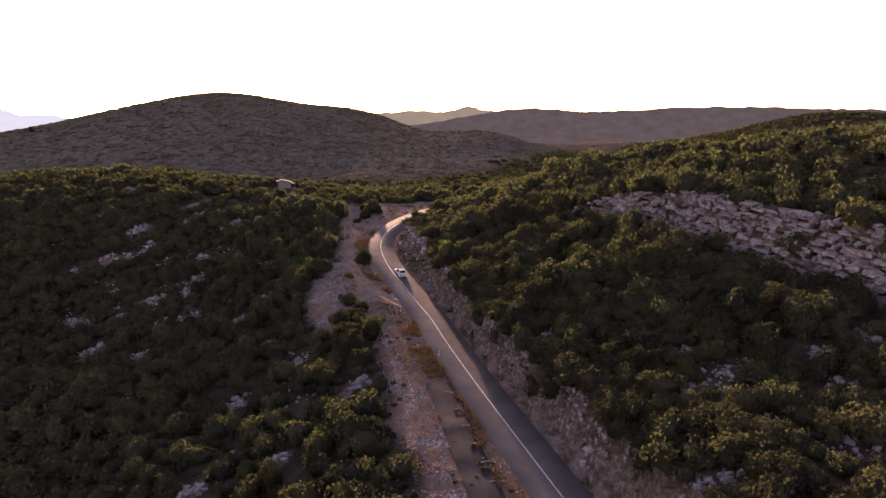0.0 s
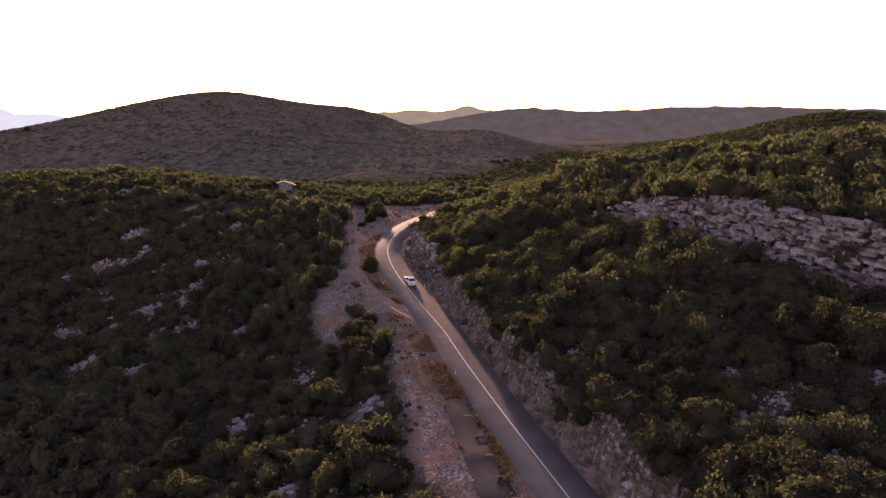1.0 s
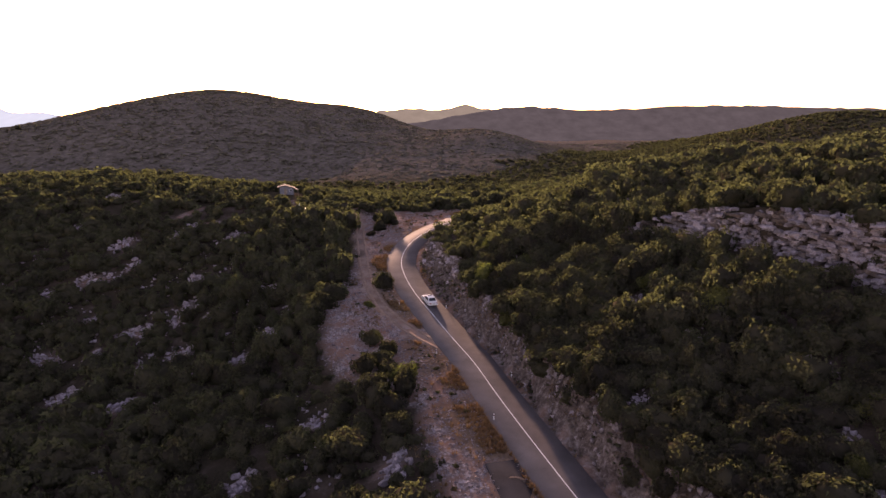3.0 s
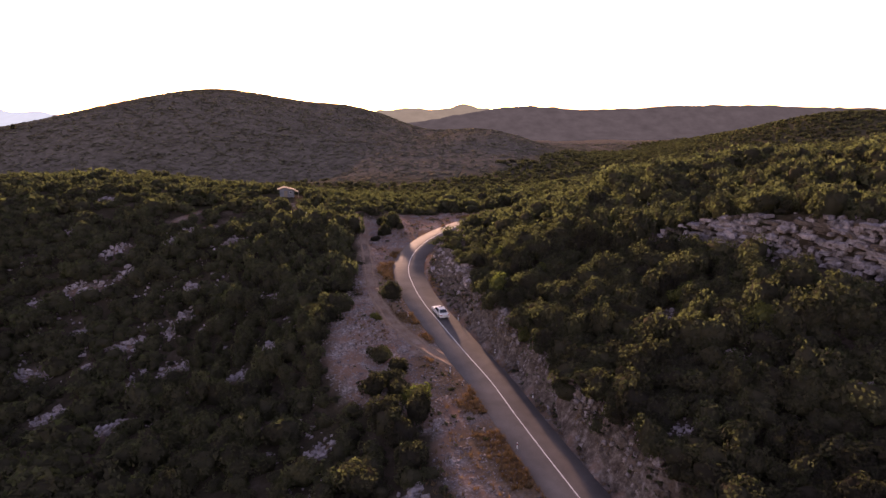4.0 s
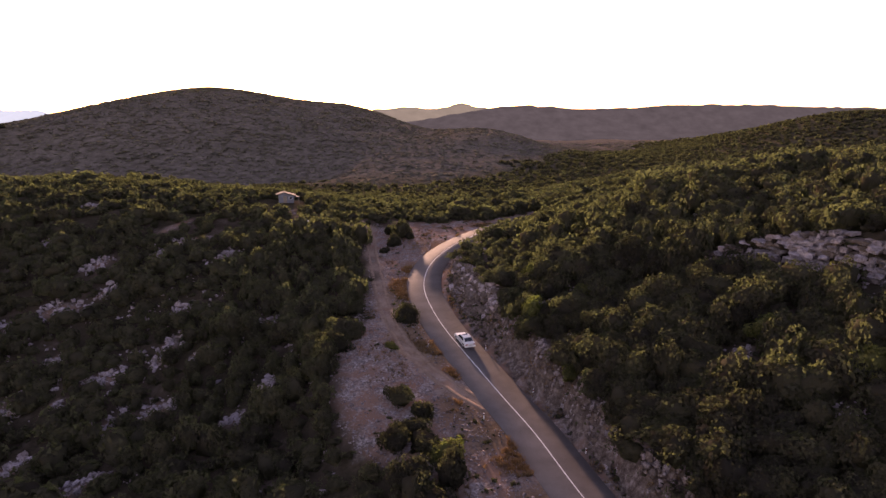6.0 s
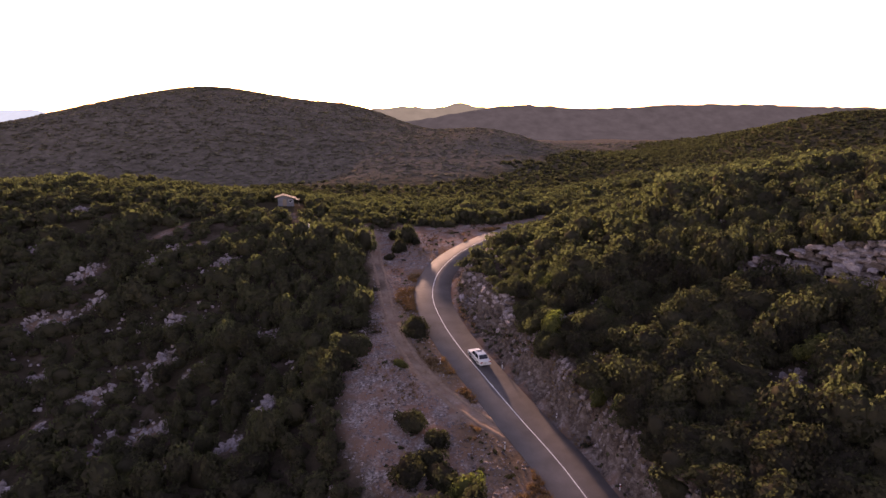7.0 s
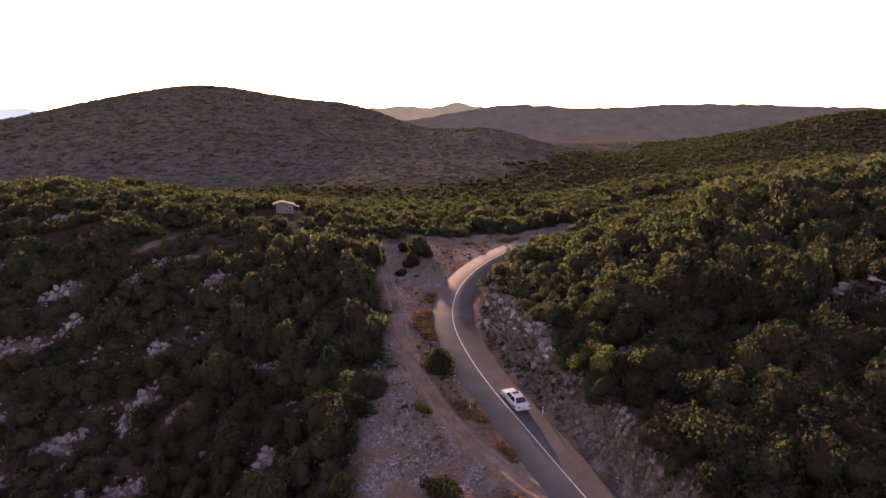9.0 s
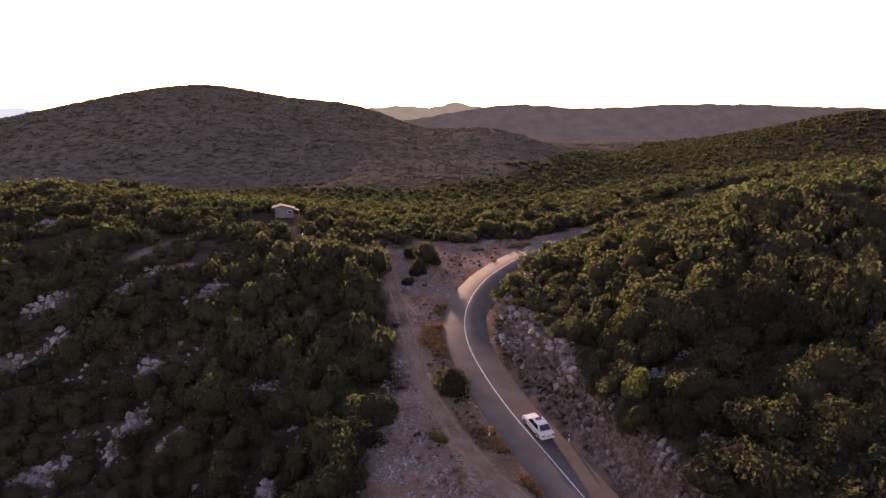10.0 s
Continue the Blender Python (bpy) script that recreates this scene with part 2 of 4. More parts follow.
# Self-glowing material: the haze of distance is put into its colour.
def make_haze_glow(name, colour, size=60.0, change=0.05):
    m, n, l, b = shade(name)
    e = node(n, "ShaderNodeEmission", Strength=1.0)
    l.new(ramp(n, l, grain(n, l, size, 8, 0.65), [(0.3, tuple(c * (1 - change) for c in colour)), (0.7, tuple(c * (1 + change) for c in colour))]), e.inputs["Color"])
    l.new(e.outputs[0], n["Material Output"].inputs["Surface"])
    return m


M_GROUND, M_ROCK = make_ground(), make_rock()
M_EARTHY = make_rock("earthy_limestone", (0.055, 0.042, 0.035), (0.12, 0.096, 0.084), (0.25, 0.22, 0.21))
M_ASPHALT = make_asphalt("asphalt", (0.080, 0.070, 0.067), (0.120, 0.106, 0.101))
M_OLD = make_asphalt("old_asphalt", (0.028, 0.026, 0.027), (0.055, 0.05, 0.05))
M_PAINT = make_plain("road_paint", (0.5, 0.5, 0.485), 0.7, 0, 0.4, 0.2)
M_LEAF = make_leaf("leaf", (0.02, 0.0168, 0.0142), (0.032, 0.0275, 0.0215), (0.05, 0.045, 0.031), 0.38)
# paler than the leaves: haze over the far hill is in the colour
M_SCRUB_HAZED = make_leaf("hill_scrub", (0.062, 0.053, 0.04), (0.088, 0.075, 0.056), (0.115, 0.098, 0.073), 0.25)
M_SCRUB_HAZED.node_tree.nodes["Principled BSDF"].inputs["Specular IOR Level"].default_value = 0.0
# brighter leaf copy: sunlight on a few shrubs is put into the colour
M_LEAF_SUNLIT = make_leaf("leaf_sunlit", (0.029, 0.028, 0.014), (0.05, 0.049, 0.022), (0.085, 0.082, 0.034), 0.36)
M_GRASS = make_leaf("dry_grass", (0.085, 0.056, 0.034), (0.13, 0.088, 0.052), (0.20, 0.135, 0.08), 0.3, (1.6, 1.35, 0.9))
M_BARK = make_plain("bark", (0.11, 0.085, 0.065), 0.95, 0, 0.2, 0.4)
M_CAR = make_plain("car_paint", (0.52, 0.52, 0.51), 0.25, 0, 0.8, 0.03)
M_BLACK = make_plain("black_trim", (0.02, 0.02, 0.022), 0.5)
M_TYRE = make_plain("tyre_rubber", (0.018, 0.018, 0.018), 0.85)
M_RIM = make_plain("wheel_metal", (0.5, 0.5, 0.5), 0.35, 0.9)
M_GLASS = make_glass("dark_glass")
M_RED = make_plain("red_lens", (0.30, 0.015, 0.012), 0.25)
M_WHITE = make_plain("white_plastic", (0.5, 0.5, 0.49), 0.5, 0, 0.2, 0.08)
M_PLASTER = make_plain("hut_plaster", (0.14, 0.14, 0.15), 0.9, 0, 0.6, 0.2)
M_ROOF = make_plain("pale_roof_sheet", (0.075, 0.07, 0.068), 0.95, 0.0, 0.8, 0.12)
M_WOOD = make_plain("grey_wood", (0.20, 0.15, 0.11), 0.85, 0, 0.3, 0.3)
M_HAZE_GLOW = make_haze_glow("distant_haze", (0.132, 0.217, 0.274))
M_RIDGE_HAZE = make_haze_glow("ridge_haze", (0.0215, 0.026, 0.0305), 55.0, 0.2)
M_RIDGE_FAR_HAZE = make_haze_glow("far_ridge_haze", (0.065, 0.076, 0.068), 70.0, 0.12)
M_DIRT = make_plain("pale_dirt", (0.19, 0.128, 0.096), 0.95, 0, 0.6, 0.25)

# ---- building helpers ----
rng = np.random.RandomState(11)


def mesh_of(name, verts, faces, material, smooth=False):
    me = bpy.data.meshes.new(name)
    me.from_pydata([tuple(v) for v in verts], [], [tuple(f) for f in faces])
    me.materials.append(material)
    if smooth:
        me.shade_smooth()
    return me


def mesh_arrays(name, verts, tris, material, smooth=False):
    """A mesh from an (n, 3) array of places and an (m, k) array of corners."""
    me = bpy.data.meshes.new(name)
    k = tris.shape[1]
    me.vertices.add(len(verts)), me.loops.add(tris.size), me.polygons.add(len(tris))
    me.vertices.foreach_set("co", np.asarray(verts, np.float32).ravel())
    me.loops.foreach_set("vertex_index", tris.astype(np.int32).ravel())
    me.polygons.foreach_set("loop_start", np.arange(0, tris.size, k, dtype=np.int32))
    me.update(calc_edges=True)
    me.validate()
    me.materials.append(material)
    if smooth:
        me.shade_smooth()
    return me


def part(name, bm, material, parent, label=""):
    me = bpy.data.meshes.new(name)
    bm.to_mesh(me)
    bm.free()
    me.materials.append(material)
    ob = new(name, me)
    ob.parent = parent
    return tagged(ob, label)


def piece(name, me, parent, m):
    ob = new(name, me)
    ob.parent = parent
    ob.matrix_basis = m
    return ob


def box(sx, sy, sz, at=(0, 0, 0), bevel=0.0, turn=None):
    bm = bmesh.new()
    bmesh.ops.create_cube(bm, size=1, matrix=Matrix.Diagonal((sx, sy, sz, 1)))
    if bevel:
        bmesh.ops.bevel(bm, geom=bm.edges[:], offset=bevel, segments=2, affect="EDGES")
    if turn:
        bm.transform(turn)
    bm.transform(Matrix.Translation(at))
    return bm


def rod(r1, r2, length, at=(0, 0, 0), turn=None, sides=10):
    bm = bmesh.new()
    bmesh.ops.create_cone(bm, cap_ends=True, segments=sides, radius1=r1, radius2=r2, depth=length)
    if turn:
        bm.transform(turn)
    bm.transform(Matrix.Translation(at))
    return bm


def joined(*bms):
    out = bmesh.new()
    for b in bms:
        me = bpy.data.meshes.new("tmp")
        b.to_mesh(me)
        b.free()
        out.from_mesh(me)
        bpy.data.meshes.remove(me)
    return out


def height(x, y):
    return float(land(np.array([x]), np.array([y]))[0][0])


def ico(level):
    bm = bmesh.new()
    bmesh.ops.create_icosphere(bm, subdivisions=level, radius=1)
    v = np.array([p.co[:] for p in bm.verts])
    f = np.array([[p.index for p in q.verts] for q in bm.faces])
    bm.free()
    return v, f


ICO1, ICO2 = ico(1), ico(2)


def turns(n):
    """Random rotation matrices."""
    q = rng.randn(n, 4)
    q /= np.linalg.norm(q, axis=1)[:, None]
    w, x, y, z = q.T
    return np.stack([1 - 2 * (y * y + z * z), 2 * (x * y - z * w), 2 * (x * z + y * w), 2 * (x * y + z * w), 1 - 2 * (x * x + z * z), 2 * (y * z - x * w),
                     2 * (x * z - y * w), 2 * (y * z + x * w), 1 - 2 * (x * x + y * y)], 1).reshape(n, 3, 3)


def axis_steps(core_a, core_b, gap, far_a, far_b):
    """Even steps in the core, growing outwards to the far ends."""
    core = list(np.arange(core_a, core_b + gap, gap))
    up, down, d = [core[-1]], [core[0]], gap
    while up[-1] < far_b or down[-1] > far_a:
        d *= 1.07
        if up[-1] < far_b:
            up.append(up[-1] + d)
        if down[-1] > far_a:
            down.append(down[-1] - d)
    return np.array(down[:0:-1] + core + up[1:])


# ---- ground ----
HUT = (-51, 196)

TRACK = np.array([(-28.5, 178), (-26.3, 167), (-25, 157), (-23.2, 146), (-21.8, 137), (-19.9, 127.5), (-17.7, 119.5), (-15, 113), (-11.9, 107.8), (-9.0, 103.9), (-6.5, 101)])
track_line = thread(TRACK, 0.7)
# stony outcrops between the shrubs
# x, y, length, turn
OUTCROPS = [(-64.4, 154.8, 10, 65), (-52.1, 150.8, 8, 69), (-75.3, 149.4, 6, 73), (-74.9, 136.2, 9, 4), (-69.6, 141.1, 3.5, 65), (-60.1, 120.0, 5.6, 12),
            (-53.1, 124.5, 7.5, 78), (-49.2, 112.2, 5.4, 24), (-55.0, 110.6, 6, 45), (-72.9, 115.7, 7, -11), (-70.4, 125.2, 2.4, 24), (-46.9, 122.4, 3, 40),
            (-54.3, 134.8, 2.7, -12), (-38.6, 127.7, 3.2, -12), (-89.9, 158.1, 3.9, -3), (-64.6, 114.8, 2, 50), (-90.4, 179.3, 8, -20), (-52.2, 99.0, 5, 48),
            (-63.6, 104.7, 4, 24), (-22.1, 86.7, 2, 12), (-27.2, 59.5, 3, 17), (-18.9, 62.5, 2.3, -15), (-28.0, 77.6, 3.3, 60), (-37.2, 106.7, 2.1, 13),
            (-34.3, 113.1, 2.4, -22), (-82.2, 132.7, 3, 3), (-11.7, 75, 4, 60)]
OUTCROPS += [(30.4, 72.7, 5.8, -58), (27.1, 64.7, 2.1, -59), (31.1, 59.6, 3.0, 22), (28.2, 56.3, 2.9, 2), (36.5, 64.4, 2.6, -46), (38.3, 58.8, 1.4, -29),
            (36.5, 53.6, 5.5, -58), (21.2, 44.7, 1.9, -58), (23.5, 44.6, 2.0, 10), (29.8, 50.3, 2.3, -85), (33.2, 44.7, 3.0, -98), (42.9, 57.8, 1.3, -33),
            (14.8, 61.9, 2.4, -72), (13.9, 76.2, 1.7, -54), (29.1, 59.8, 3.2, -96), (25.5, 58.2, 3.2, -7)]
OUTCROPS += [(ox, oy, 3.2, -25) for ox, oy in ((7, 120.1), (3.5, 118), (8.9, 113.5), (4.2, 107.6), (17.2, 115.7), (19.2, 96.8), (22.2, 84.4))]
# bare stony patches on the slopes: x, y, long, wide, turn
PATCHES = [(-27.5, 172, 4, 2.5, 0), (-61, 160, 5, 1.4, 35), (-46.5, 183, 0.9, 6, 22), (-42, 172, 0.9, 5, 20), (-34, 170.5, 6, 1.1, 5)]
PATCHES += [(ox, oy, long * 0.45, 1.2, turn) for ox, oy, long, turn in OUTCROPS if ox < 0]
PATCHES += [(-68.0, 167.5, 5, 1.6, 65)]


def lay_ground():
    xs, ys = axis_steps(-120, 135, 1.45, -4900, 4900), axis_steps(40, 255, 1.45, -600, 4900)
    gx, gy = [a.ravel() for a in np.meshgrid(xs, ys)]
    z, s = land(gx, gy)
    nx, ny = len(xs), len(ys)
    i = np.arange(nx * ny).reshape(ny, nx)
    quads = np.stack([i[:-1, :-1], i[:-1, 1:], i[1:, 1:], i[1:, :-1]], -1).reshape(-1, 4)
    me = mesh_arrays("ground", np.stack([gx, gy, z], 1), quads, M_GROUND, True)
    td, _ = beside(track_line, gx, gy)
    td = np.abs(td)
    ruts = np.maximum(np.exp(-((td - 0.75) / 0.4) ** 2), 0.2 * (td < 1.4)) * step(0.25, 0.5, rough(gx, gy, 2.0, 8) + 0.25)
    edge = np.interp(gy, OPEN_Y, OPEN_X) + (rough(gx, gy, 4, 9) - 0.5) * 3
    bare = step(-1.0, 1.0, gx - edge) * step(-3, -2, -s + 0 * gx + 1) * (s < 6.0) * (gy > 20) * (gy < 186) * (np.abs(s) < 60)
    bare = np.maximum(bare, (s > -7) & (s < 6.0))
    for px, py, a, b, t in PATCHES:
        c, q = math.cos(radians(t)), math.sin(radians(t))
        u, v = (gx - px) * c + (gy - py) * q, -(gx - px) * q + (gy - py) * c
        bare = np.maximum(bare, (0.6 if b < 1 else 1) * (1 - step(0.6, 1.2, np.hypot(u / a, v / b))))
    wooded = step(170, 260, np.hypot(gx, gy))
    verge = step(-8.5, -5.0, s + (rough(gx, gy, 5, 19) - 0.5) * 5) * (s < -2.5) * step(0.25, 0.6, rough(gx, gy, 9, 20) + 0.12) * (gy < 165) * 0.85
    for name, values in (("bare", bare), ("verge", verge), ("track", ruts * (gy > 100)), ("wooded", wooded), ("cut", (s > 3.3) * (s < np.where(gy < 144, bank_end(gy), 6)) * (gy > 30) * (gy < 190)), ("hillside", step(380, 480, gy - np.maximum(gx, 0) * 1.2))):
        me.attributes.new(name, "FLOAT", "POINT").data.foreach_set("value", np.asarray(values, np.float32))
    return tagged(new("ground", me), "stony hillside earth with gravel, red soil and dry litter", "ground", kind="structure")


lay_ground()


def ribbon(name, line, zs, left, right, material, thick=0.0):
    way = np.gradient(line, axis=0)
    way /= np.linalg.norm(way, axis=1)[:, None]
    side = np.stack([way[:, 1], -way[:, 0]], 1)
    cols = [np.c_[line + side * left, zs], np.c_[line + side * right, zs]]
    if thick:
        cols = [np.c_[line + side * (left - 0.05), zs - thick], *cols, np.c_[line + side * (right + 0.05), zs - thick]]
    k, n = len(cols), len(line)
    verts = np.stack(cols, 1).reshape(-1, 3)
    i = np.arange(n * k).reshape(n, k)
    quads = np.stack([i[:-1, :-1], i[:-1, 1:], i[1:, 1:], i[1:, :-1]], -1).reshape(-1, 4)
    return new(name, mesh_arrays(name, verts, quads, material, False))


tagged(ribbon("road", road_line, road_zs, -ROAD_W / 2, ROAD_W / 2, M_ASPHALT, 0.14), "grey asphalt two-lane country road climbing into a bend", "road", kind="structure")
tagged(ribbon("centre_line", road_line, road_zs + 0.006, -0.06, 0.06, M_PAINT), "white painted line along the middle of the road", "road marking", kind="structure")
old_line = thread(np.array([(-0.6, 75), (0.3, 71), (2.0, 63), (4.3, 52.5), (8, 38.0)]), 1.0)
old_z = land(old_line[:, 0], old_line[:, 1])[0] + 0.12
tagged(ribbon("old_road", old_line, old_z, -1.8, 1.6, M_OLD, 0.12), "cracked strip of abandoned dark asphalt beside the road", "road", kind="structure")


def rut(side, seed):
    w = 0.2 + 0.12 * rough(track_line[:, 0], track_line[:, 1], 1.5, seed)
    way = np.gradient(track_line, axis=0)
    way /= np.linalg.norm(way, axis=1)[:, None]
    mid = track_line + np.stack([way[:, 1], -way[:, 0]], 1) * (side + 0.25 * (rough(track_line[:, 0], track_line[:, 1], 3, seed + 1) - 0.5))[:, None]
    z = land(mid[:, 0], mid[:, 1])[0] + 0.05
    return tagged(ribbon("dirt_track", mid, z, -w[:, None], w[:, None], M_DIRT, 0.1), "pale worn wheel rut of a dirt track", "track", kind="structure")


rut(-0.75, 21)
rut(0.75, 25)


# ---- the farthest ridges, as a backdrop that glows in haze colours ----
def ridge(name, y, xs, tops, foot, material, label):
    """A long wall of hills; tops are its heights at xs."""
    q = np.linspace(xs[0], xs[-1], 260)
    top = along(np.array(xs, float), np.array(tops, float)[:, None], q) + (rough(q, 0 * q, (xs[-1] - xs[0]) / 90, 30) - 0.5) * (max(tops) - foot) * 0.035
    cols = [np.c_[q, 0 * q + y - 500, 0 * q + foot], np.c_[q, 0 * q + y - 180, foot + (top - foot) * 0.55], np.c_[q, 0 * q + y, top], np.c_[q, 0 * q + y + 300, 0 * q + foot]]
    verts = np.stack(cols, 1).reshape(-1, 3)
    i = np.arange(len(verts)).reshape(-1, 4)
    quads = np.stack([i[:-1, :-1], i[1:, :-1], i[1:, 1:], i[:-1, 1:]], -1).reshape(-1, 4)
    return tagged(new(name, mesh_arrays(name, verts, quads, material, True)), label, "hills", kind="structure")


ridge("backdrop", 3800, [-1022, -613, -365, -175, 0, 80, 118, 149, 182, 225, 307, 482, 730, 1022], [-30, 26, 37, 52, 46, 56, 72, 77, 72, 58, 49, 52, 43, -15], -160, M_RIDGE_FAR_HAZE, "far ridge with a small round knob, glowing in haze colour")
ridge("backdrop", 3000, [-237, 95, 253, 411, 632, 822, 1011, 1264, 1501, 1738, 1975, 2212, 2844], [-35, 16, 44, 57, 47, 44, 55, 65, 63, 58, 54, 47, 28], -160, M_RIDGE_HAZE, "long wooded ridge along the skyline, glowing in dark haze colour")
ridge("backdrop", 4300, [-3700, -3400, -3150, -3000, -2920, -2820, -2700, -2620, -2500, -2300], [20, 60, 74, 52, 26, 22, 24, 8, -20, -80], -110, M_HAZE_GLOW, "mountains far away, glowing in pale blue haze colour")

# ---- limestone ----
def rock_mesh(seed, sharp=0.0, material=None):
    """An angular, weathered block about one metre across."""
    r = np.random.RandomState(seed)
    bm = bmesh.new()
    bmesh.ops.create_cube(bm, size=1)
    bmesh.ops.subdivide_edges(bm, edges=bm.edges[:], cuts=1, use_grid_fill=True)
    for v in bm.verts:
        n = v.co.normalized()
        v.co = v.co * (0.72 + sharp * 0.12) + n * (0.20 - sharp * 0.12)
        v.co += Vector(r.randn(3)) * 0.065
    for k in range(2):
        n = Vector(r.randn(3)).normalized()
        n.z = abs(n.z)
        cut = bmesh.ops.bisect_plane(bm, geom=bm.verts[:] + bm.edges[:] + bm.faces[:], plane_co=n * 0.40, plane_no=n, clear_outer=True)
        rim = [e for e in cut["geom_cut"] if isinstance(e, bmesh.types.BMEdge)]
        if len(rim) > 2:
            bmesh.ops.contextual_create(bm, geom=rim)
    bmesh.ops.triangulate(bm, faces=bm.faces[:])
    me = bpy.data.meshes.new("rock")
    bm.to_mesh(me)
    bm.free()
    me.materials.append(material or M_ROCK)
    return me


ROCKS = [rock_mesh(k) for k in range(8)]
BLOCKS = [rock_mesh(20 + k, 1.0) for k in range(6)]
EARTHY = [rock_mesh(30 + k, 0.6, M_EARTHY) for k in range(6)]


def heap(name, kinds, x, y, z, size, flat, label, category, material):
    """Many stones as one mesh."""
    which = rng.randint(0, len(kinds), len(x))
    verts, tris, base = [], [], 0
    for k, (v, t) in enumerate(kinds):
        m = which == k
        r = turns(m.sum())
        p = np.einsum("nij,vj->nvi", r, v) * size[m][:, None, None] * (1, 1, flat)
        p += np.stack([x[m], y[m], z[m]], 1)[:, None, :]
        verts.append(p.reshape(-1, 3))
        tris.append((t[None] + (np.arange(m.sum()) * len(v))[:, None, None]).reshape(-1, 3) + base)
        base += m.sum() * len(v)
    return tagged(new(name, mesh_arrays(name, np.concatenate(verts), np.concatenate(tris), material)), label, category, kind="stuff")


def outcrop(x, y, long, turn):
    """A strip of broken stone, coarse in its middle and crumbling at the ends."""
    base = new("rock_outcrop")
    base.location = (x, y, height(x, y))
    a = radians(turn)
    for k in range(int(20 + 8 * long)):
        u, v = (rng.rand() - 0.5) * long + rng.randn() * 0.4, rng.randn() * (0.45 + 0.09 * long)
        px, py = u * math.cos(a) - v * math.sin(a), u * math.sin(a) + v * math.cos(a)
        s = (0.12 + 0.62 * rng.rand() ** 2.4) * (1 if x < 0 else 0.66)
        z = height(x + px, y + py) - base.location.z + s * 0.3
        m = pose(px, py, z, rng.randn() * 14, rng.randn() * 14, turn + rng.randn() * 35) @ Matrix.Diagonal((s * 1.4, s, s * (0.7 + 0.5 * rng.rand()), 1))
        piece("rock", (BLOCKS if rng.rand() < 0.6 else ROCKS)[rng.randint(6)], base, m)
    return tagged(base, "weathered pale limestone outcrop among the shrubs", "rock outcrop", "outcrops on the slopes")


for ox, oy, long, turn in OUTCROPS:
    outcrop(ox, oy, long, turn + rng.randn() * 8)


def cliff():
    """Bedded limestone blocks along the scarp."""
    way = np.gradient(cliff_line, axis=0)
    way /= np.linalg.norm(way, axis=1)[:, None]
    base, count = None, 0
    for k in range(8, len(cliff_line) - 18):
        if base is None or count >= 280:
            base, count = tagged(new("rock_cliff"), "low cliff of bedded grey-lilac limestone blocks", "cliff", "cliffs of the scarp"), 0
        px, py = cliff_line[k]
        wide = 0.9 + 1.3 * (1 - float(step(80, 104, py)))
        side = lambda d: (px + way[k, 1] * d, py - way[k, 0] * d)
        low, high = height(*side(wide + 0.8)), height(*side(-1.3))
        turn = math.degrees(math.atan2(way[k, 1], way[k, 0]))
        worn = float(rough(np.array([px]), np.array([py]), 6.0, 60)[0])
        high -= (high - low) * 0.35 * max(0, worn - 0.45) / 0.55
        levels = max(2, int((high - low) / 0.46))
        for j in range(levels + 1):
            if rng.rand() < 0.06 or ((k + j) % 2 and rng.rand() < 0.3):
                continue
            d = wide + 0.45 - (wide + 1.1) * j / levels + rng.randn() * 0.22
            x, y = side(d)
            x += rng.randn() * 0.3
            y += rng.randn() * 0.3
            w, h = 0.7 + 1.8 * rng.rand() ** 1.8, 0.36 + 0.34 * rng.rand()
            m = pose(x, y, low + (high - low) * j / levels - 0.05 + 0.05 * rng.randn(), rng.randn() * 3, rng.randn() * 3 + 3, turn + rng.randn() * 7)
            piece("rock", (EARTHY if rng.rand() < 0.18 else BLOCKS)[rng.randint(6)], base, m @ Matrix.Diagonal((w, 1.2 + 0.8 * rng.rand(), h, 1)))
            count += 1


cliff()


def bank():
    """Rough cut face on the uphill side of the road."""
    base = new("rock_bank")
    way = np.gradient(road_line, axis=0)
    way /= np.linalg.norm(way, axis=1)[:, None]
    ks = [k for k in range(len(road_line)) if 50 < road_line[k, 1] < 160]
    for i in range(300):
        k = ks[rng.randint(len(ks))]
        d = 4.3 + (float(bank_end(road_line[k, 1])) - 4.3) * rng.rand() ** 0.8
        x, y = road_line[k, 0] + way[k, 1] * d, road_line[k, 1] - way[k, 0] * d
        s = 0.28 + 0.5 * rng.rand() ** 1.8 + (0.25 if 122 < y < 142 else 0)
        m = pose(x, y, height(x, y), rng.randn() * 20, rng.randn() * 20, rng.rand() * 360) @ Matrix.Diagonal((s, s * 1.2, s * 1.15, 1))
        piece("rock", (EARTHY if rng.rand() < 0.8 else ROCKS)[rng.randint(6)], base, m)
    return tagged(base, "broken limestone face of the road cutting", "rock face", kind="structure")


bank()
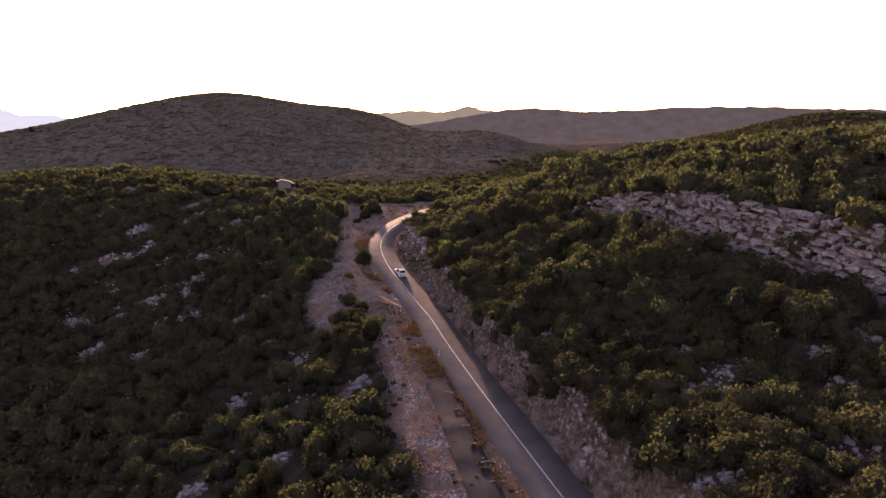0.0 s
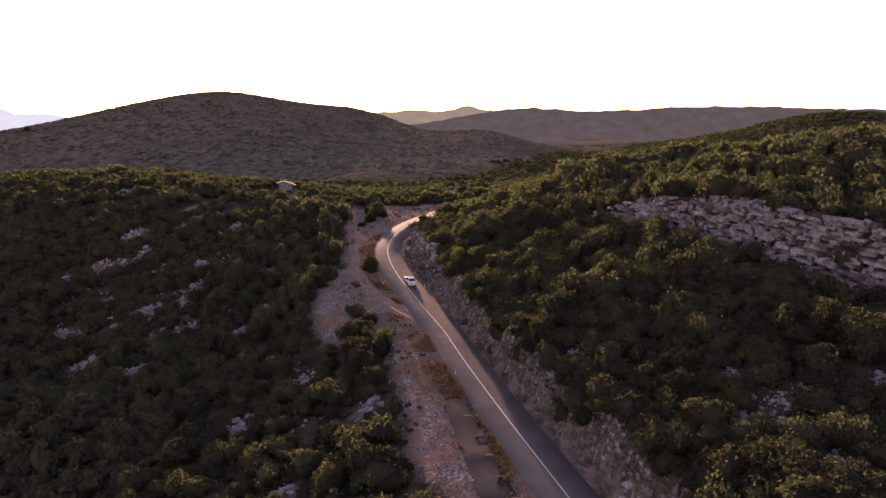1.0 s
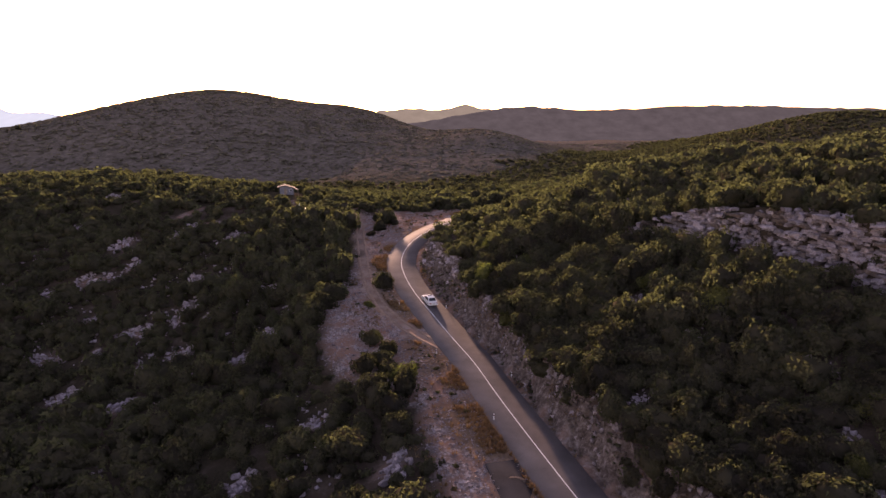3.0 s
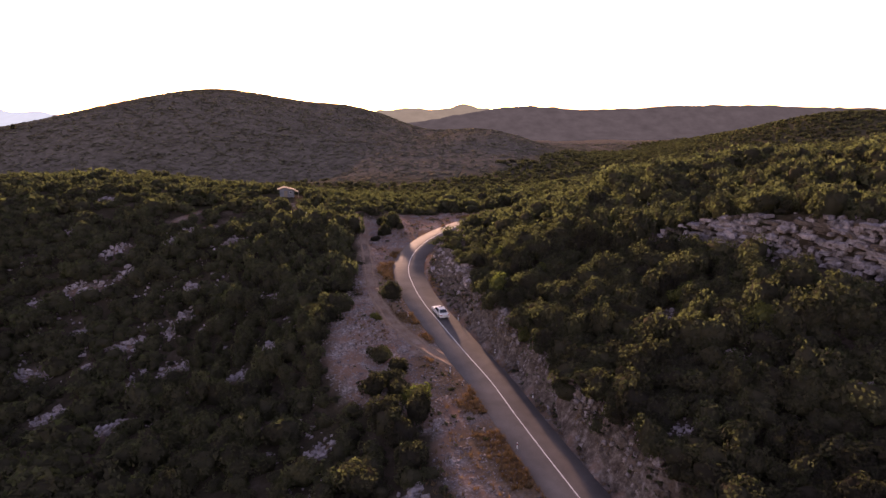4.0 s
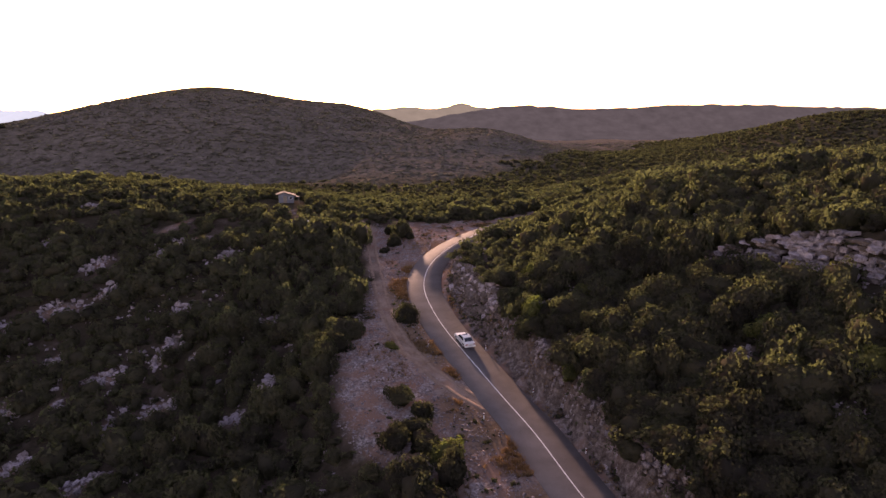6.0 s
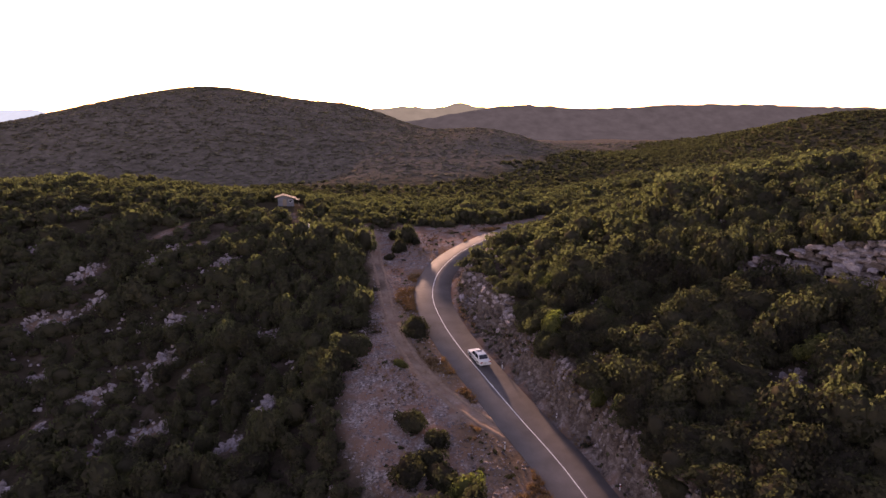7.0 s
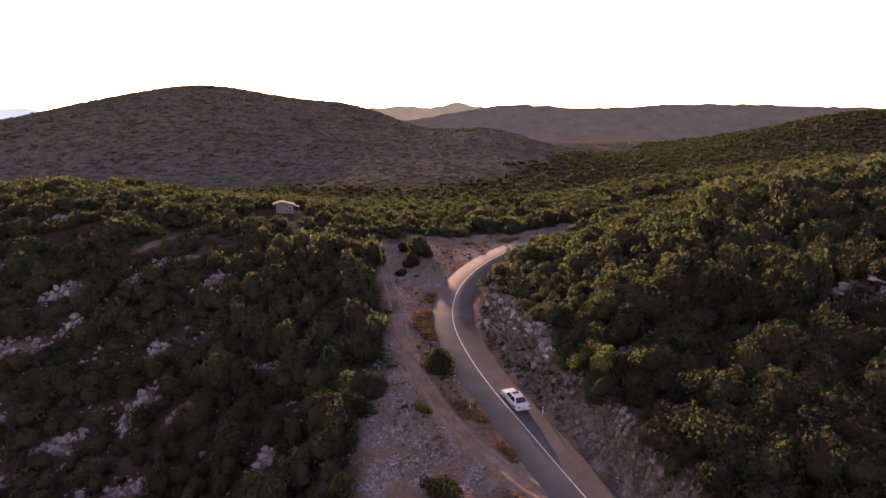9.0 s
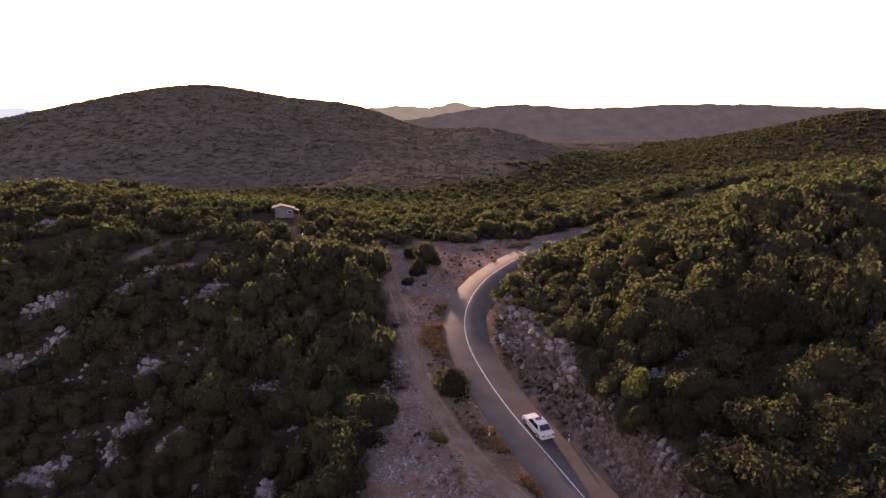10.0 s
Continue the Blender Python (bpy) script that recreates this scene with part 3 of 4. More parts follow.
def rock_wall():
    """Bare rock face on the inside of the bend, stacked above the verge."""
    base = new("rock_wall")
    way = np.gradient(road_line, axis=0)
    way /= np.linalg.norm(way, axis=1)[:, None]
    for k in range(len(road_line)):
        if not 119 < road_line[k, 1] < 143:
            continue
        end = float(bank_end(road_line[k, 1]))
        swell = math.sin(math.pi * (road_line[k, 1] - 119) / 24)
        for j in range(4 + int(8 * swell)):
            d = end - 0.1 - 0.34 * j + rng.randn() * 0.2
            x, y = road_line[k, 0] + way[k, 1] * d, road_line[k, 1] - way[k, 0] * d
            turn = math.degrees(math.atan2(way[k, 1], way[k, 0])) + 12
            s = 0.3 + 0.5 * rng.rand() ** 1.8
            m = pose(x, y, height(x, y) + s * 0.2, rng.randn() * 6, rng.randn() * 6, turn + rng.randn() * 12) @ Matrix.Diagonal((s * 1.9, s * 1.1, s * 0.75, 1))
            piece("rock", (EARTHY if rng.rand() < 0.68 else BLOCKS)[rng.randint(6)], base, m)
    return tagged(base, "grey broken limestone face inside the road's bend", "rock face", kind="structure")


rock_wall()
CHIP = np.array([(1, 0, 0), (-1, 0, 0), (0, 1, 0), (0, -1, 0), (0, 0, 1), (0, 0, -1.0)]), np.array([(0, 2, 4), (2, 1, 4), (1, 3, 4), (3, 0, 4), (2, 0, 5), (1, 2, 5), (3, 1, 5), (0, 3, 5)])
PEBBLE = [(CHIP[0] * (0.55 + 0.6 * np.random.RandomState(k).rand(6, 1)) + 0.2 * np.random.RandomState(k + 9).randn(6, 3), CHIP[1]) for k in range(6)]


def strew():
    way = np.gradient(road_line, axis=0)
    way /= np.linalg.norm(way, axis=1)[:, None]
    n = 6500
    k = rng.randint(100, min(len(road_line), 260), n)
    d = 3.5 + (np.minimum(bank_end(road_line[k, 1]), 10) - 3.3) * rng.rand(n)
    x, y = road_line[k, 0] + way[k, 1] * d + rng.randn(n) * 0.3, road_line[k, 1] - way[k, 0] * d + rng.randn(n) * 0.3
    z, s = land(x, y)
    ok = (s > 3.3) & (y > 44)
    size = 0.08 + 0.36 * rng.rand(n) ** 3
    heap("bank_rubble", PEBBLE, x[ok], y[ok], z[ok], size[ok], 0.8, "broken limestone rubble on the cut bank", "rubble", M_EARTHY)
    n = 3000
    k = rng.randint(100, min(len(road_line), 225), n)
    d = bank_end(road_line[k, 1]) - 0.7 + rng.randn(n) * 0.7
    x, y = road_line[k, 0] + way[k, 1] * d, road_line[k, 1] - way[k, 0] * d
    z, s = land(x, y)
    ok = (s > 4.2) & (y > 44) & (rough(x, y, 4, 44) > 0.4)
    size = 0.1 + 0.36 * rng.rand(n) ** 2.2
    heap("bank_rubble", PEBBLE, x[ok], y[ok], z[ok] + 0.04, size[ok], 1.0, "pale broken limestone along the top of the cut bank", "rubble", M_ROCK)
    n = 22000
    y = 44 + 135 * rng.rand(n)
    edge = np.interp(y, OPEN_Y, OPEN_X)
    mid = np.interp(y, road_line[:220, 1], road_line[:220, 0])
    x = edge - 1 + (mid - edge + 1) * rng.rand(n)
    z, s = land(x, y)
    ok = (s < -3.1) & (rough(x, y, 5, 40) + rng.rand(n) * 0.5 > 0.6) & (np.abs(beside(track_line, x, y)[0]) > 1.3) & (np.abs(beside(old_line, x, y)[0]) > 1.4)
    size = 0.05 + 0.18 * rng.rand(n) ** 3
    heap("gravel", PEBBLE, x[ok], y[ok], z[ok] + 0.01, size[ok], 0.7, "loose pale limestone gravel on the roadside clearing", "gravel", M_ROCK)
    n = 11000
    x, y = scatter_plain(n)
    z, s = land(x, y)
    ok = ((s < -20) | (s > 9)) & (rough(x, y, 9, 41) > 0.58) & (y < 150)
    size = 0.15 + 0.45 * rng.rand(n) ** 2.5
    heap("hillside_stones", PEBBLE, x[ok], y[ok], z[ok] + 0.05, size[ok], 0.75, "pale stones scattered over the shrubby slopes", "stones", M_ROCK)


def scatter_plain(n):
    y = 46 + 160 * rng.rand(n)
    return (rng.rand(n) - 0.5) * 1.7 * (y + 20), y


strew()

# ---- shrubs ----
def leaf_cards(centres, normals, size):
    """Small three-cornered leaf sprays, turned roughly outwards."""
    n = len(centres)
    a = np.cross(normals, rng.randn(n, 3))
    a /= np.linalg.norm(a, axis=1)[:, None] + 1e-9
    b = np.cross(normals, a)
    s = size[:, None]
    v = np.stack([centres - a * s, centres + a * s * 0.6 + b * s * 0.9, centres + a * s * 0.6 - b * s * 0.9 + normals * s * 0.3], 1).reshape(-1, 3)
    return v, np.arange(3 * n).reshape(n, 3)


def crown(lobes, cards, card_size, core, seed):
    """A lumpy dome about one metre in radius: a dark heart and rounded lobes thick with leaf sprays. Returns places and triangles."""
    r = np.random.RandomState(seed)
    way = r.randn(lobes, 3)
    way[:, 2] = np.abs(way[:, 2]) * 1.1
    way /= np.linalg.norm(way, axis=1)[:, None]
    c = way * (0.35 + 0.52 * r.rand(lobes, 1)) * (1, 1, 0.85) + (0, 0, 0.16)
    size = 0.17 + r.rand(lobes) ** 1.3 * 0.27
    c[0], size[0] = (0, 0, 0.5), 0.5
    reach = (core[0] @ (c - (0, 0, 0.36)).T + size).max(1)[:, None]
    heart = core[0] * reach * (0.66 + 0.13 * r.rand(len(core[0]), 1)) + (0, 0, 0.36)
    heart[:, 2] = np.maximum(heart[:, 2], 0.0)
    verts, tris, base = [heart], [core[1]], len(heart)
    pick = r.choice(lobes, cards, p=size ** 2 / (size ** 2).sum())
    d = r.randn(cards, 3) + way[pick] * 0.5
    d[:, 2] = np.where(d[:, 2] < 0, d[:, 2] * 0.55, d[:, 2])
    d /= np.linalg.norm(d, axis=1)[:, None]
    at = c[pick] + d * size[pick][:, None] * (0.80 + 0.34 * r.rand(cards, 1))
    at[:, 2] = np.maximum(at[:, 2], 0.05)
    nrm = d + r.randn(cards, 3) * 0.3
    nrm /= np.linalg.norm(nrm, axis=1)[:, None]
    v, q = leaf_cards(at, nrm, card_size * (0.6 + 0.8 * r.rand(cards)))
    verts.append(v)
    tris.append(q + base)
    return np.concatenate(verts), np.concatenate(tris)


NEAR = [crown(26, 1800, 0.061, ICO2, 40 + k) for k in range(7)]
MID_NEAR = [crown(18, 600, 0.066, ICO1, 50 + k) for k in range(8)]
MID = [crown(14, 190, 0.115, ICO1, 60 + k) for k in range(8)]
MID_FAR = [crown(9, 86, 0.16, ICO1, 70 + k) for k in range(8)]
FAR = [crown(5, 26, 0.27, ICO1, 80 + k) for k in range(6)]


MOUNDS = [(np.array([(0.15, 0.1, 1), (1, 0, 0.45), (0.3, 0.95, 0.5), (-0.8, 0.6, 0.4), (-0.85, -0.5, 0.5), (0.25, -0.95, 0.4), (1.1, -0.3, 0), (0.9, 0.9, 0), (-0.5, 1.1, 0), (-1.2, 0, 0), (-0.3, -1.1, 0), (0.9, -0.9, 0.0)])
           + 0.22 * np.random.RandomState(90 + k).randn(12, 3) * (1, 1, 0.8),
           np.array([(0, 1, 2), (0, 2, 3), (0, 3, 4), (0, 4, 5), (0, 5, 1), (1, 7, 2), (2, 8, 3), (3, 9, 4), (4, 10, 5), (5, 11, 1), (1, 6, 7), (2, 7, 8), (3, 8, 9), (4, 9, 10), (5, 10, 11), (1, 11, 6)])) for k in range(5)]


def scatter(x0, x1, y0, y1, gap):
    gx, gy = [a.ravel() for a in np.meshgrid(np.arange(x0, x1, gap), np.arange(y0, y1, gap))]
    gx, gy = gx + (rng.rand(len(gx)) - 0.5) * gap * 0.95, gy + (rng.rand(len(gx)) - 0.5) * gap * 0.95
    seen = np.abs(gx + 5) < 0.745 * np.maximum(gy, 0) + 8
    return gx[seen], gy[seen]


def room(x, y, s, radius):
    """Whether a shrub may grow there: off the road, the gravel and the bare stone."""
    ok = ~((s > -3.6 - radius) & (s < 4.9 + radius * 0.25))
    ok &= ~((s > 0) & (s < bank_end(y) - 1.0 + radius * 0.3) & (y > 100) & (y < 143))
    edge = np.interp(y, OPEN_Y, OPEN_X) - radius * 0.7
    ok &= ~((x > edge) & (s < 0) & (s > -60) & (y < 184))
    ok &= ~((np.abs(beside(old_line, x, y)[0]) < 2 + radius) & (y < 76))
    for px, py, a, b, t in PATCHES:
        c, q = math.cos(radians(t)), math.sin(radians(t))
        u, v = (x - px) * c + (y - py) * q, -(x - px) * q + (y - py) * c
        ok &= np.hypot(u / (a + radius * 0.5), v / (b + radius * 0.5)) > 1
    d, _ = beside(cliff_line, x, y)
    ok &= ~((d > -1.2) & (d < 1.6 + radius * 0.6 + 2.4 * ((y < 100) & (y > 72))) & (y < 117) & (y > 60) & (rough(x, y, 5, 12) < 0.62))
    for ox, oy, _, _ in OUTCROPS:
        ok &= np.hypot(x - ox, y - oy) > (1.0 if ox < 0 else 0.6) + radius * 0.75
    return ok & (np.hypot(x - HUT[0] - 1, y - HUT[1] + 6) > 5 + radius) & (np.hypot(x - HUT[0], y - HUT[1]) > 4 + radius)


def swarm(name, kinds, x, y, z, radius, tall, label, material):
    """Many shrubs as one mesh."""
    turn = rng.rand(len(x)) * 6.28
    wide = np.exp(rng.randn(len(x)) * 0.2)
    which = rng.randint(0, len(kinds), len(x))
    verts, tris, base = [], [], 0
    for k, (v, t) in enumerate(kinds):
        m = which == k
        c, s = np.cos(turn[m])[:, None], np.sin(turn[m])[:, None]
        vx, vy = v[None, :, 0] * wide[m][:, None], v[None, :, 1] / wide[m][:, None]
        px = (vx * c - vy * s) * radius[m][:, None] + x[m][:, None]
        py = (vx * s + vy * c) * radius[m][:, None] + y[m][:, None]
        pz = v[None, :, 2] * tall[m][:, None] + z[m][:, None]
        verts.append(np.stack([px, py, pz], -1).reshape(-1, 3))
        tris.append((t[None] + (np.arange(m.sum()) * len(v))[:, None, None]).reshape(-1, 3) + base)
        base += m.sum() * len(v)
    ob = new(name, mesh_arrays(name, np.concatenate(verts), np.concatenate(tris), material))
    return tagged(ob, label, "shrubs", kind="stuff")


crown_meshes = [mesh_arrays("crown", v, t, M_LEAF) for v, t in NEAR]
crown_meshes_sunlit = [mesh_arrays("crown", v, t, M_LEAF_SUNLIT) for v, t in NEAR]


def stem_mesh():
    bms = [rod(0.07, 0.05, 0.5, (0, 0, 0.15))]
    for k in range(3):
        a = k * 2.1
        turn = Matrix.Rotation(0.6, 4, Vector((math.cos(a), math.sin(a), 0)))
        bms.append(rod(0.045, 0.02, 0.6, (math.sin(a) * 0.16, -math.cos(a) * 0.16, 0.5), turn, 6))
    bm = joined(*bms)
    me = bpy.data.meshes.new("trunk")
    bm.to_mesh(me)
    bm.free()
    me.materials.append(M_BARK)
    return me


TRUNK = stem_mesh()


def shrub(x, y, radius, tall, light=False, label="dense dark green evergreen shrub on the stony slope", z=None):
    base = new("shrub")
    wide = math.exp(rng.randn() * 0.2)
    base.matrix_basis = pose(x, y, (height(x, y) if z is None else z) - 0.08, 0, 0, rng.rand() * 360) @ Matrix.Diagonal((radius * wide, radius / wide, tall, 1))
    piece("trunk", TRUNK, base, Matrix())
    pool = crown_meshes_sunlit if light else crown_meshes
    piece("crown", pool[rng.randint(len(pool))], base, Matrix())
    return tagged(base, label, "shrub", "shrubs of the hillside")


def grow():
    x, y = scatter(-150, 175, 34, 300, 2.5)
    ex, ey = scatter(-45, 60, 36, 128, 1.75)
    es = land(ex, ey)[1]
    ok = (es > 5.0) & (es < 32) & (rng.rand(len(ex)) < 0.92)
    x, y = np.r_[ex[ok], x], np.r_[ey[ok], y]
    z, s = land(x, y)
    radius = 1.05 + 1.5 * rng.rand(len(x)) ** 1.8 * (0.5 + 0.9 * rough(x, y, 18, 14))
    crest = (x > 3) & (x < 34) & (y > 118) & (y < 150)
    radius = radius * (1 + 0.25 * crest)
    tall = radius * (0.95 + 0.5 * rng.rand(len(x))) * (1 + 0.25 * ((x > 20) & (x < 62) & (y > 84) & (y < 128))) * (1 + 0.22 * crest) * (1 + 0.42 * ((x > -48) & (x < -20) & (y > 100) & (y < 165)))
    ok = room(x, y, s, radius) & ((rough(x, y, 7, 15) + rng.rand(len(x)) * 0.3) > 0.12)
    x, y, z, s, radius, tall = [a[ok] for a in (x, y, z, s, radius, tall)]
    near = (s > -32) & (s < 30) & (y > 58) & (y < 140)
    near &= (rng.rand(len(near)) < 0.4 + 0.3 * (y > 100))
    near &= np.cumsum(near) <= 285
    for k in np.where(near)[0]:
        shrub(x[k], y[k], radius[k], tall[k], rng.rand() < 0.06, z=z[k])
    r = ~near & (y < 132) & (s > -42) & (s < 42)
    swarm("shrubland", MID_NEAR, x[r], y[r], z[r] - 0.1, radius[r] * 1.08, tall[r], "dense evergreen shrubs closing the gaps of the near slopes", M_LEAF)
    r = ~near & (y < 165) & ~r
    swarm("shrubland", MID, x[r], y[r], z[r] - 0.1, radius[r] * 1.12, tall[r], "dense evergreen shrubs covering the near slopes", M_LEAF)
    r = ~near & (y >= 165) & (rng.rand(len(x)) < 0.78)
    swarm("shrubland", MID_FAR, x[r], y[r], z[r] - 0.1, radius[r] * 1.25, tall[r], "dense evergreen shrubs covering the rise behind the bend", M_LEAF)
    x, y = scatter(-420, 620, 300, 840, 5.2)
    z, s = land(x, y)
    keep = y - np.maximum(x, 0) * 1.6 + (rough(x, y, 30, 16) - 0.5) * 50 < 420
    x, y, z = x[keep], y[keep], z[keep]
    size = 1.6 + 2.0 * rng.rand(len(x))
    swarm("far_shrubland", FAR, x, y, z - 0.3, size, size * 0.75, "dark shrubs covering the plain below the hill", M_LEAF)
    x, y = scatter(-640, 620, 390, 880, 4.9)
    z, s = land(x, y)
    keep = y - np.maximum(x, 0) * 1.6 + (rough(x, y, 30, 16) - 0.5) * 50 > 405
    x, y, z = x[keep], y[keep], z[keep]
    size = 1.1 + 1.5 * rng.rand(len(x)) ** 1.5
    swarm("hill_scrub", MOUNDS, x, y, z - 0.2, size, size * 0.42, "low scrub all over the far hill", M_SCRUB_HAZED).data.shade_smooth()
    x, y = scatter(-110, 120, 46, 165, 3.1)
    z, s = land(x, y)
    size = 0.6 + 0.6 * rng.rand(len(x))
    ok = room(x, y, s, size) & ((s > 5.5) | (s < -8))
    swarm("undergrowth", FAR, x[ok], y[ok], z[ok] - 0.05, size[ok], size[ok] * 0.8, "low dark undergrowth between the shrubs", M_LEAF)


grow()
# shrubs that stand alone on the gravel; last value picks the sunlit leaf colour
for sx, sy, sr, st, light in ((-16.6, 124.6, 2.2, 2.7, False), (-11.4, 92.0, 1.6, 2.4, True), (-13.6, 93.6, 2.0, 2.2, False), (-14.9, 96.3, 1.9, 1.7, False), (-11.2, 88.6, 2.2, 3.0, False), (-12.4, 84.5, 2.3, 2.6, False), (-11.4, 80.5, 2.1, 2.4, False), (-14.5, 88.5, 2.3, 2.4, False),
                              (-18.3, 115.6, 0.8, 0.9, True), (-24.9, 119.1, 2.6, 3.0, False), (-26.7, 115.3, 2.5, 2.8, False), (-27.3, 109.8, 2.4, 2.6, False), (-16.5, 102.4, 1.9, 1.9, False), (-14.0, 99.5, 1.7, 1.8, False), (-16.6, 94.3, 2.0, 2.2, False), (-19.5, 170.5, 2.7, 4.0, False), (-20.9, 163.5, 2.1, 2.4, False), (-22.5, 173.5, 1.8, 2.2, False), (-22.6, 158.0, 1.2, 1.2, False), (-18.0, 169, 1.4, 1.6, False)):
    shrub(sx, sy, sr, st, light, "lone evergreen shrub on the gravel beside the road")
tree = shrub(-386, 582, 3.2, 4.4, False, "lone dark tree standing on the hill's shoulder")
tagged(tree, category="tree")

# ---- roadside ----
def grass():
    """Dry tufts along the edge of the asphalt and over the gravel."""
    n = 9000
    k = rng.randint(100, 262, n)
    way = np.gradient(road_line, axis=0)
    way /= np.linalg.norm(way, axis=1)[:, None]
    d = np.where(rng.rand(n) < 0.6, -3.1 - 2.6 * rng.rand(n) ** 1.4, np.where(rng.rand(n) < 0.45, -5 - 9 * rng.rand(n), 3.3 + 3.2 * rng.rand(n)))
    x, y = road_line[k, 0] + way[k, 1] * d + rng.randn(n) * 0.2, road_line[k, 1] - way[k, 0] * d + rng.randn(n) * 0.2
    z, s = land(x, y)
    ok = (np.abs(s) > 3.05) & (rough(x, y, 3.5, 50) > np.where(y > 118, 0.66, 0.47)) & ((np.abs(beside(old_line, x, y)[0]) > 1.5) | (y > 82)) & (np.abs(beside(track_line, x, y)[0]) > 1.2)
    x, y, z = x[ok], y[ok], z[ok]
    n, blades = len(x), 9
    a, lean, tall = rng.rand(n, blades) * 6.28, 0.12 + 0.3 * rng.rand(n, blades), 0.18 + 0.34 * rng.rand(n, blades)
    rx, ry = x[:, None] + np.cos(a) * 0.08, y[:, None] + np.sin(a) * 0.08
    w = 0.045
    p0 = np.stack([rx - np.sin(a) * w, ry + np.cos(a) * w, z[:, None] + 0 * a], -1)
    p1 = np.stack([rx + np.sin(a) * w, ry - np.cos(a) * w, z[:, None] + 0 * a], -1)
    p2 = np.stack([rx + np.cos(a) * lean, ry + np.sin(a) * lean, z[:, None] + tall], -1)
    v = np.stack([p0, p1, p2], 2).reshape(-1, 3)
    tagged(new("dry_grass", mesh_arrays("dry_grass", v, np.arange(len(v)).reshape(-1, 3), M_GRASS)), "dry orange-brown grass and weeds along the road", "grass", kind="stuff")


grass()


def tufts():
    """Low herbs on the gravel and the bank."""
    n = 2200
    k = rng.randint(100, 262, n)
    way = np.gradient(road_line, axis=0)
    way /= np.linalg.norm(way, axis=1)[:, None]
    d = np.where(rng.rand(n) < 0.65, 3.7 + 3.2 * rng.rand(n), -4 - 12 * rng.rand(n))
    x, y = road_line[k, 0] + way[k, 1] * d, road_line[k, 1] - way[k, 0] * d
    z, s = land(x, y)
    ok = (np.abs(s) > 3.6) & (np.abs(beside(track_line, x, y)[0]) > 1.4) & (rough(x, y, 6, 51) > 0.45)
    size = 0.18 + 0.35 * rng.rand(n) ** 2
    swarm("low_herbs", FAR, x[ok], y[ok], z[ok], size[ok], size[ok] * 0.8, "low olive herbs scattered on the gravel and bank", M_LEAF)


tufts()


def post():
    base = new("delineator_post")
    part("shaft", box(0.12, 0.10, 0.85, (0, 0, 0.42), 0.02), M_WHITE, base, "white plastic shaft")
    part("band", box(0.126, 0.106, 0.2, (0, 0, 0.68), 0.015), M_BLACK, base, "black band")
    part("reflector", box(0.05, 0.012, 0.13, (0, -0.058, 0.68)), M_RED, base, "red reflector")
    return tagged(base, "white roadside delineator post with black band", "post", "posts along the road")


first_post = None
for px, py in ((-0.9, 104.3), (-7.2, 98.7), (-13.4, 116.0), (-5.6, 115.6), (2.6, 92.8), (-9.0, 146.5), (-0.6, 82.5)):
    d, k = beside(road_line, np.array([px]), np.array([py]))
    way = road_line[k[0] + 1] - road_line[k[0]]
    m = pose(px, py, height(px, py) - 0.05, 0, 0, math.degrees(math.atan2(-way[0], way[1])))
    if first_post is None:
        first_post = post()
        first_post.matrix_basis = m
    else:
        copy_thing(first_post, m)


def edge_stone(x, y, turn):
    """A curved pale kerb stone across the old road's edge."""
    bm = bmesh.new()
    inner = []
    for k in range(9):
        a = radians(-55 + 110 * k / 8)
        for r, z in ((0.75, 0.0), (0.95, 0.0), (0.95, 0.14), (0.75, 0.14)):
            inner.append(bm.verts.new((math.sin(a) * r, math.cos(a) * r - 0.8, z)))
    for k in range(8):
        for j in range(4):
            bm.faces.new((inner[4 * k + j], inner[4 * k + (j + 1) % 4], inner[4 * k + 4 + (j + 1) % 4], inner[4 * k + 4 + j]))
    bm.faces.new(inner[:4]), bm.faces.new(inner[-4:])
    bmesh.ops.recalc_face_normals(bm, faces=bm.faces[:])
    me = bpy.data.meshes.new("edge_stone")
    bm.to_mesh(me)
    bm.free()
    me.materials.append(M_EARTHY)
    ob = new("edge_stone", me)
    ob.matrix_basis = pose(x, y, height(x, y) + 0.05, 0, 0, turn) @ Matrix.Diagonal((1.15, 1.0, 0.9, 1))
    return tagged(ob, "pale curved kerb stone on the abandoned asphalt", "kerb stone", "stones of the old road")


for k, (ex, ey) in enumerate(((0.9, 72.4), (2.2, 68.4), (3.1, 64.8), (3.9, 61.4), (4.8, 58.2), (5.6, 55.2), (6.4, 52.2))):
    edge_stone(ex, ey, -12 + rng.randn() * 8)


# ---- car ----
def profile(points, width, inset=0.0, bevel=0.05):
    """A side outline (y, z) drawn out to a width; the top narrows by inset on each side."""
    bm = bmesh.new()
    zs = [p[1] for p in points]
    lo, hi = min(zs), max(zs)
    rows = []
    for side in (-1, 1):
        rows.append([bm.verts.new((side * (width / 2 - inset * (z - lo) / (hi - lo)), y, z)) for y, z in points])
    n = len(points)
    bm.faces.new(rows[0]), bm.faces.new(rows[1][::-1])
    for k in range(n):
        bm.faces.new((rows[0][k], rows[1][k], rows[1][(k + 1) % n], rows[0][(k + 1) % n]))
    bmesh.ops.recalc_face_normals(bm, faces=bm.faces[:])
    if bevel:
        bmesh.ops.bevel(bm, geom=bm.edges[:], offset=bevel, segments=2, affect="EDGES")
    return bm


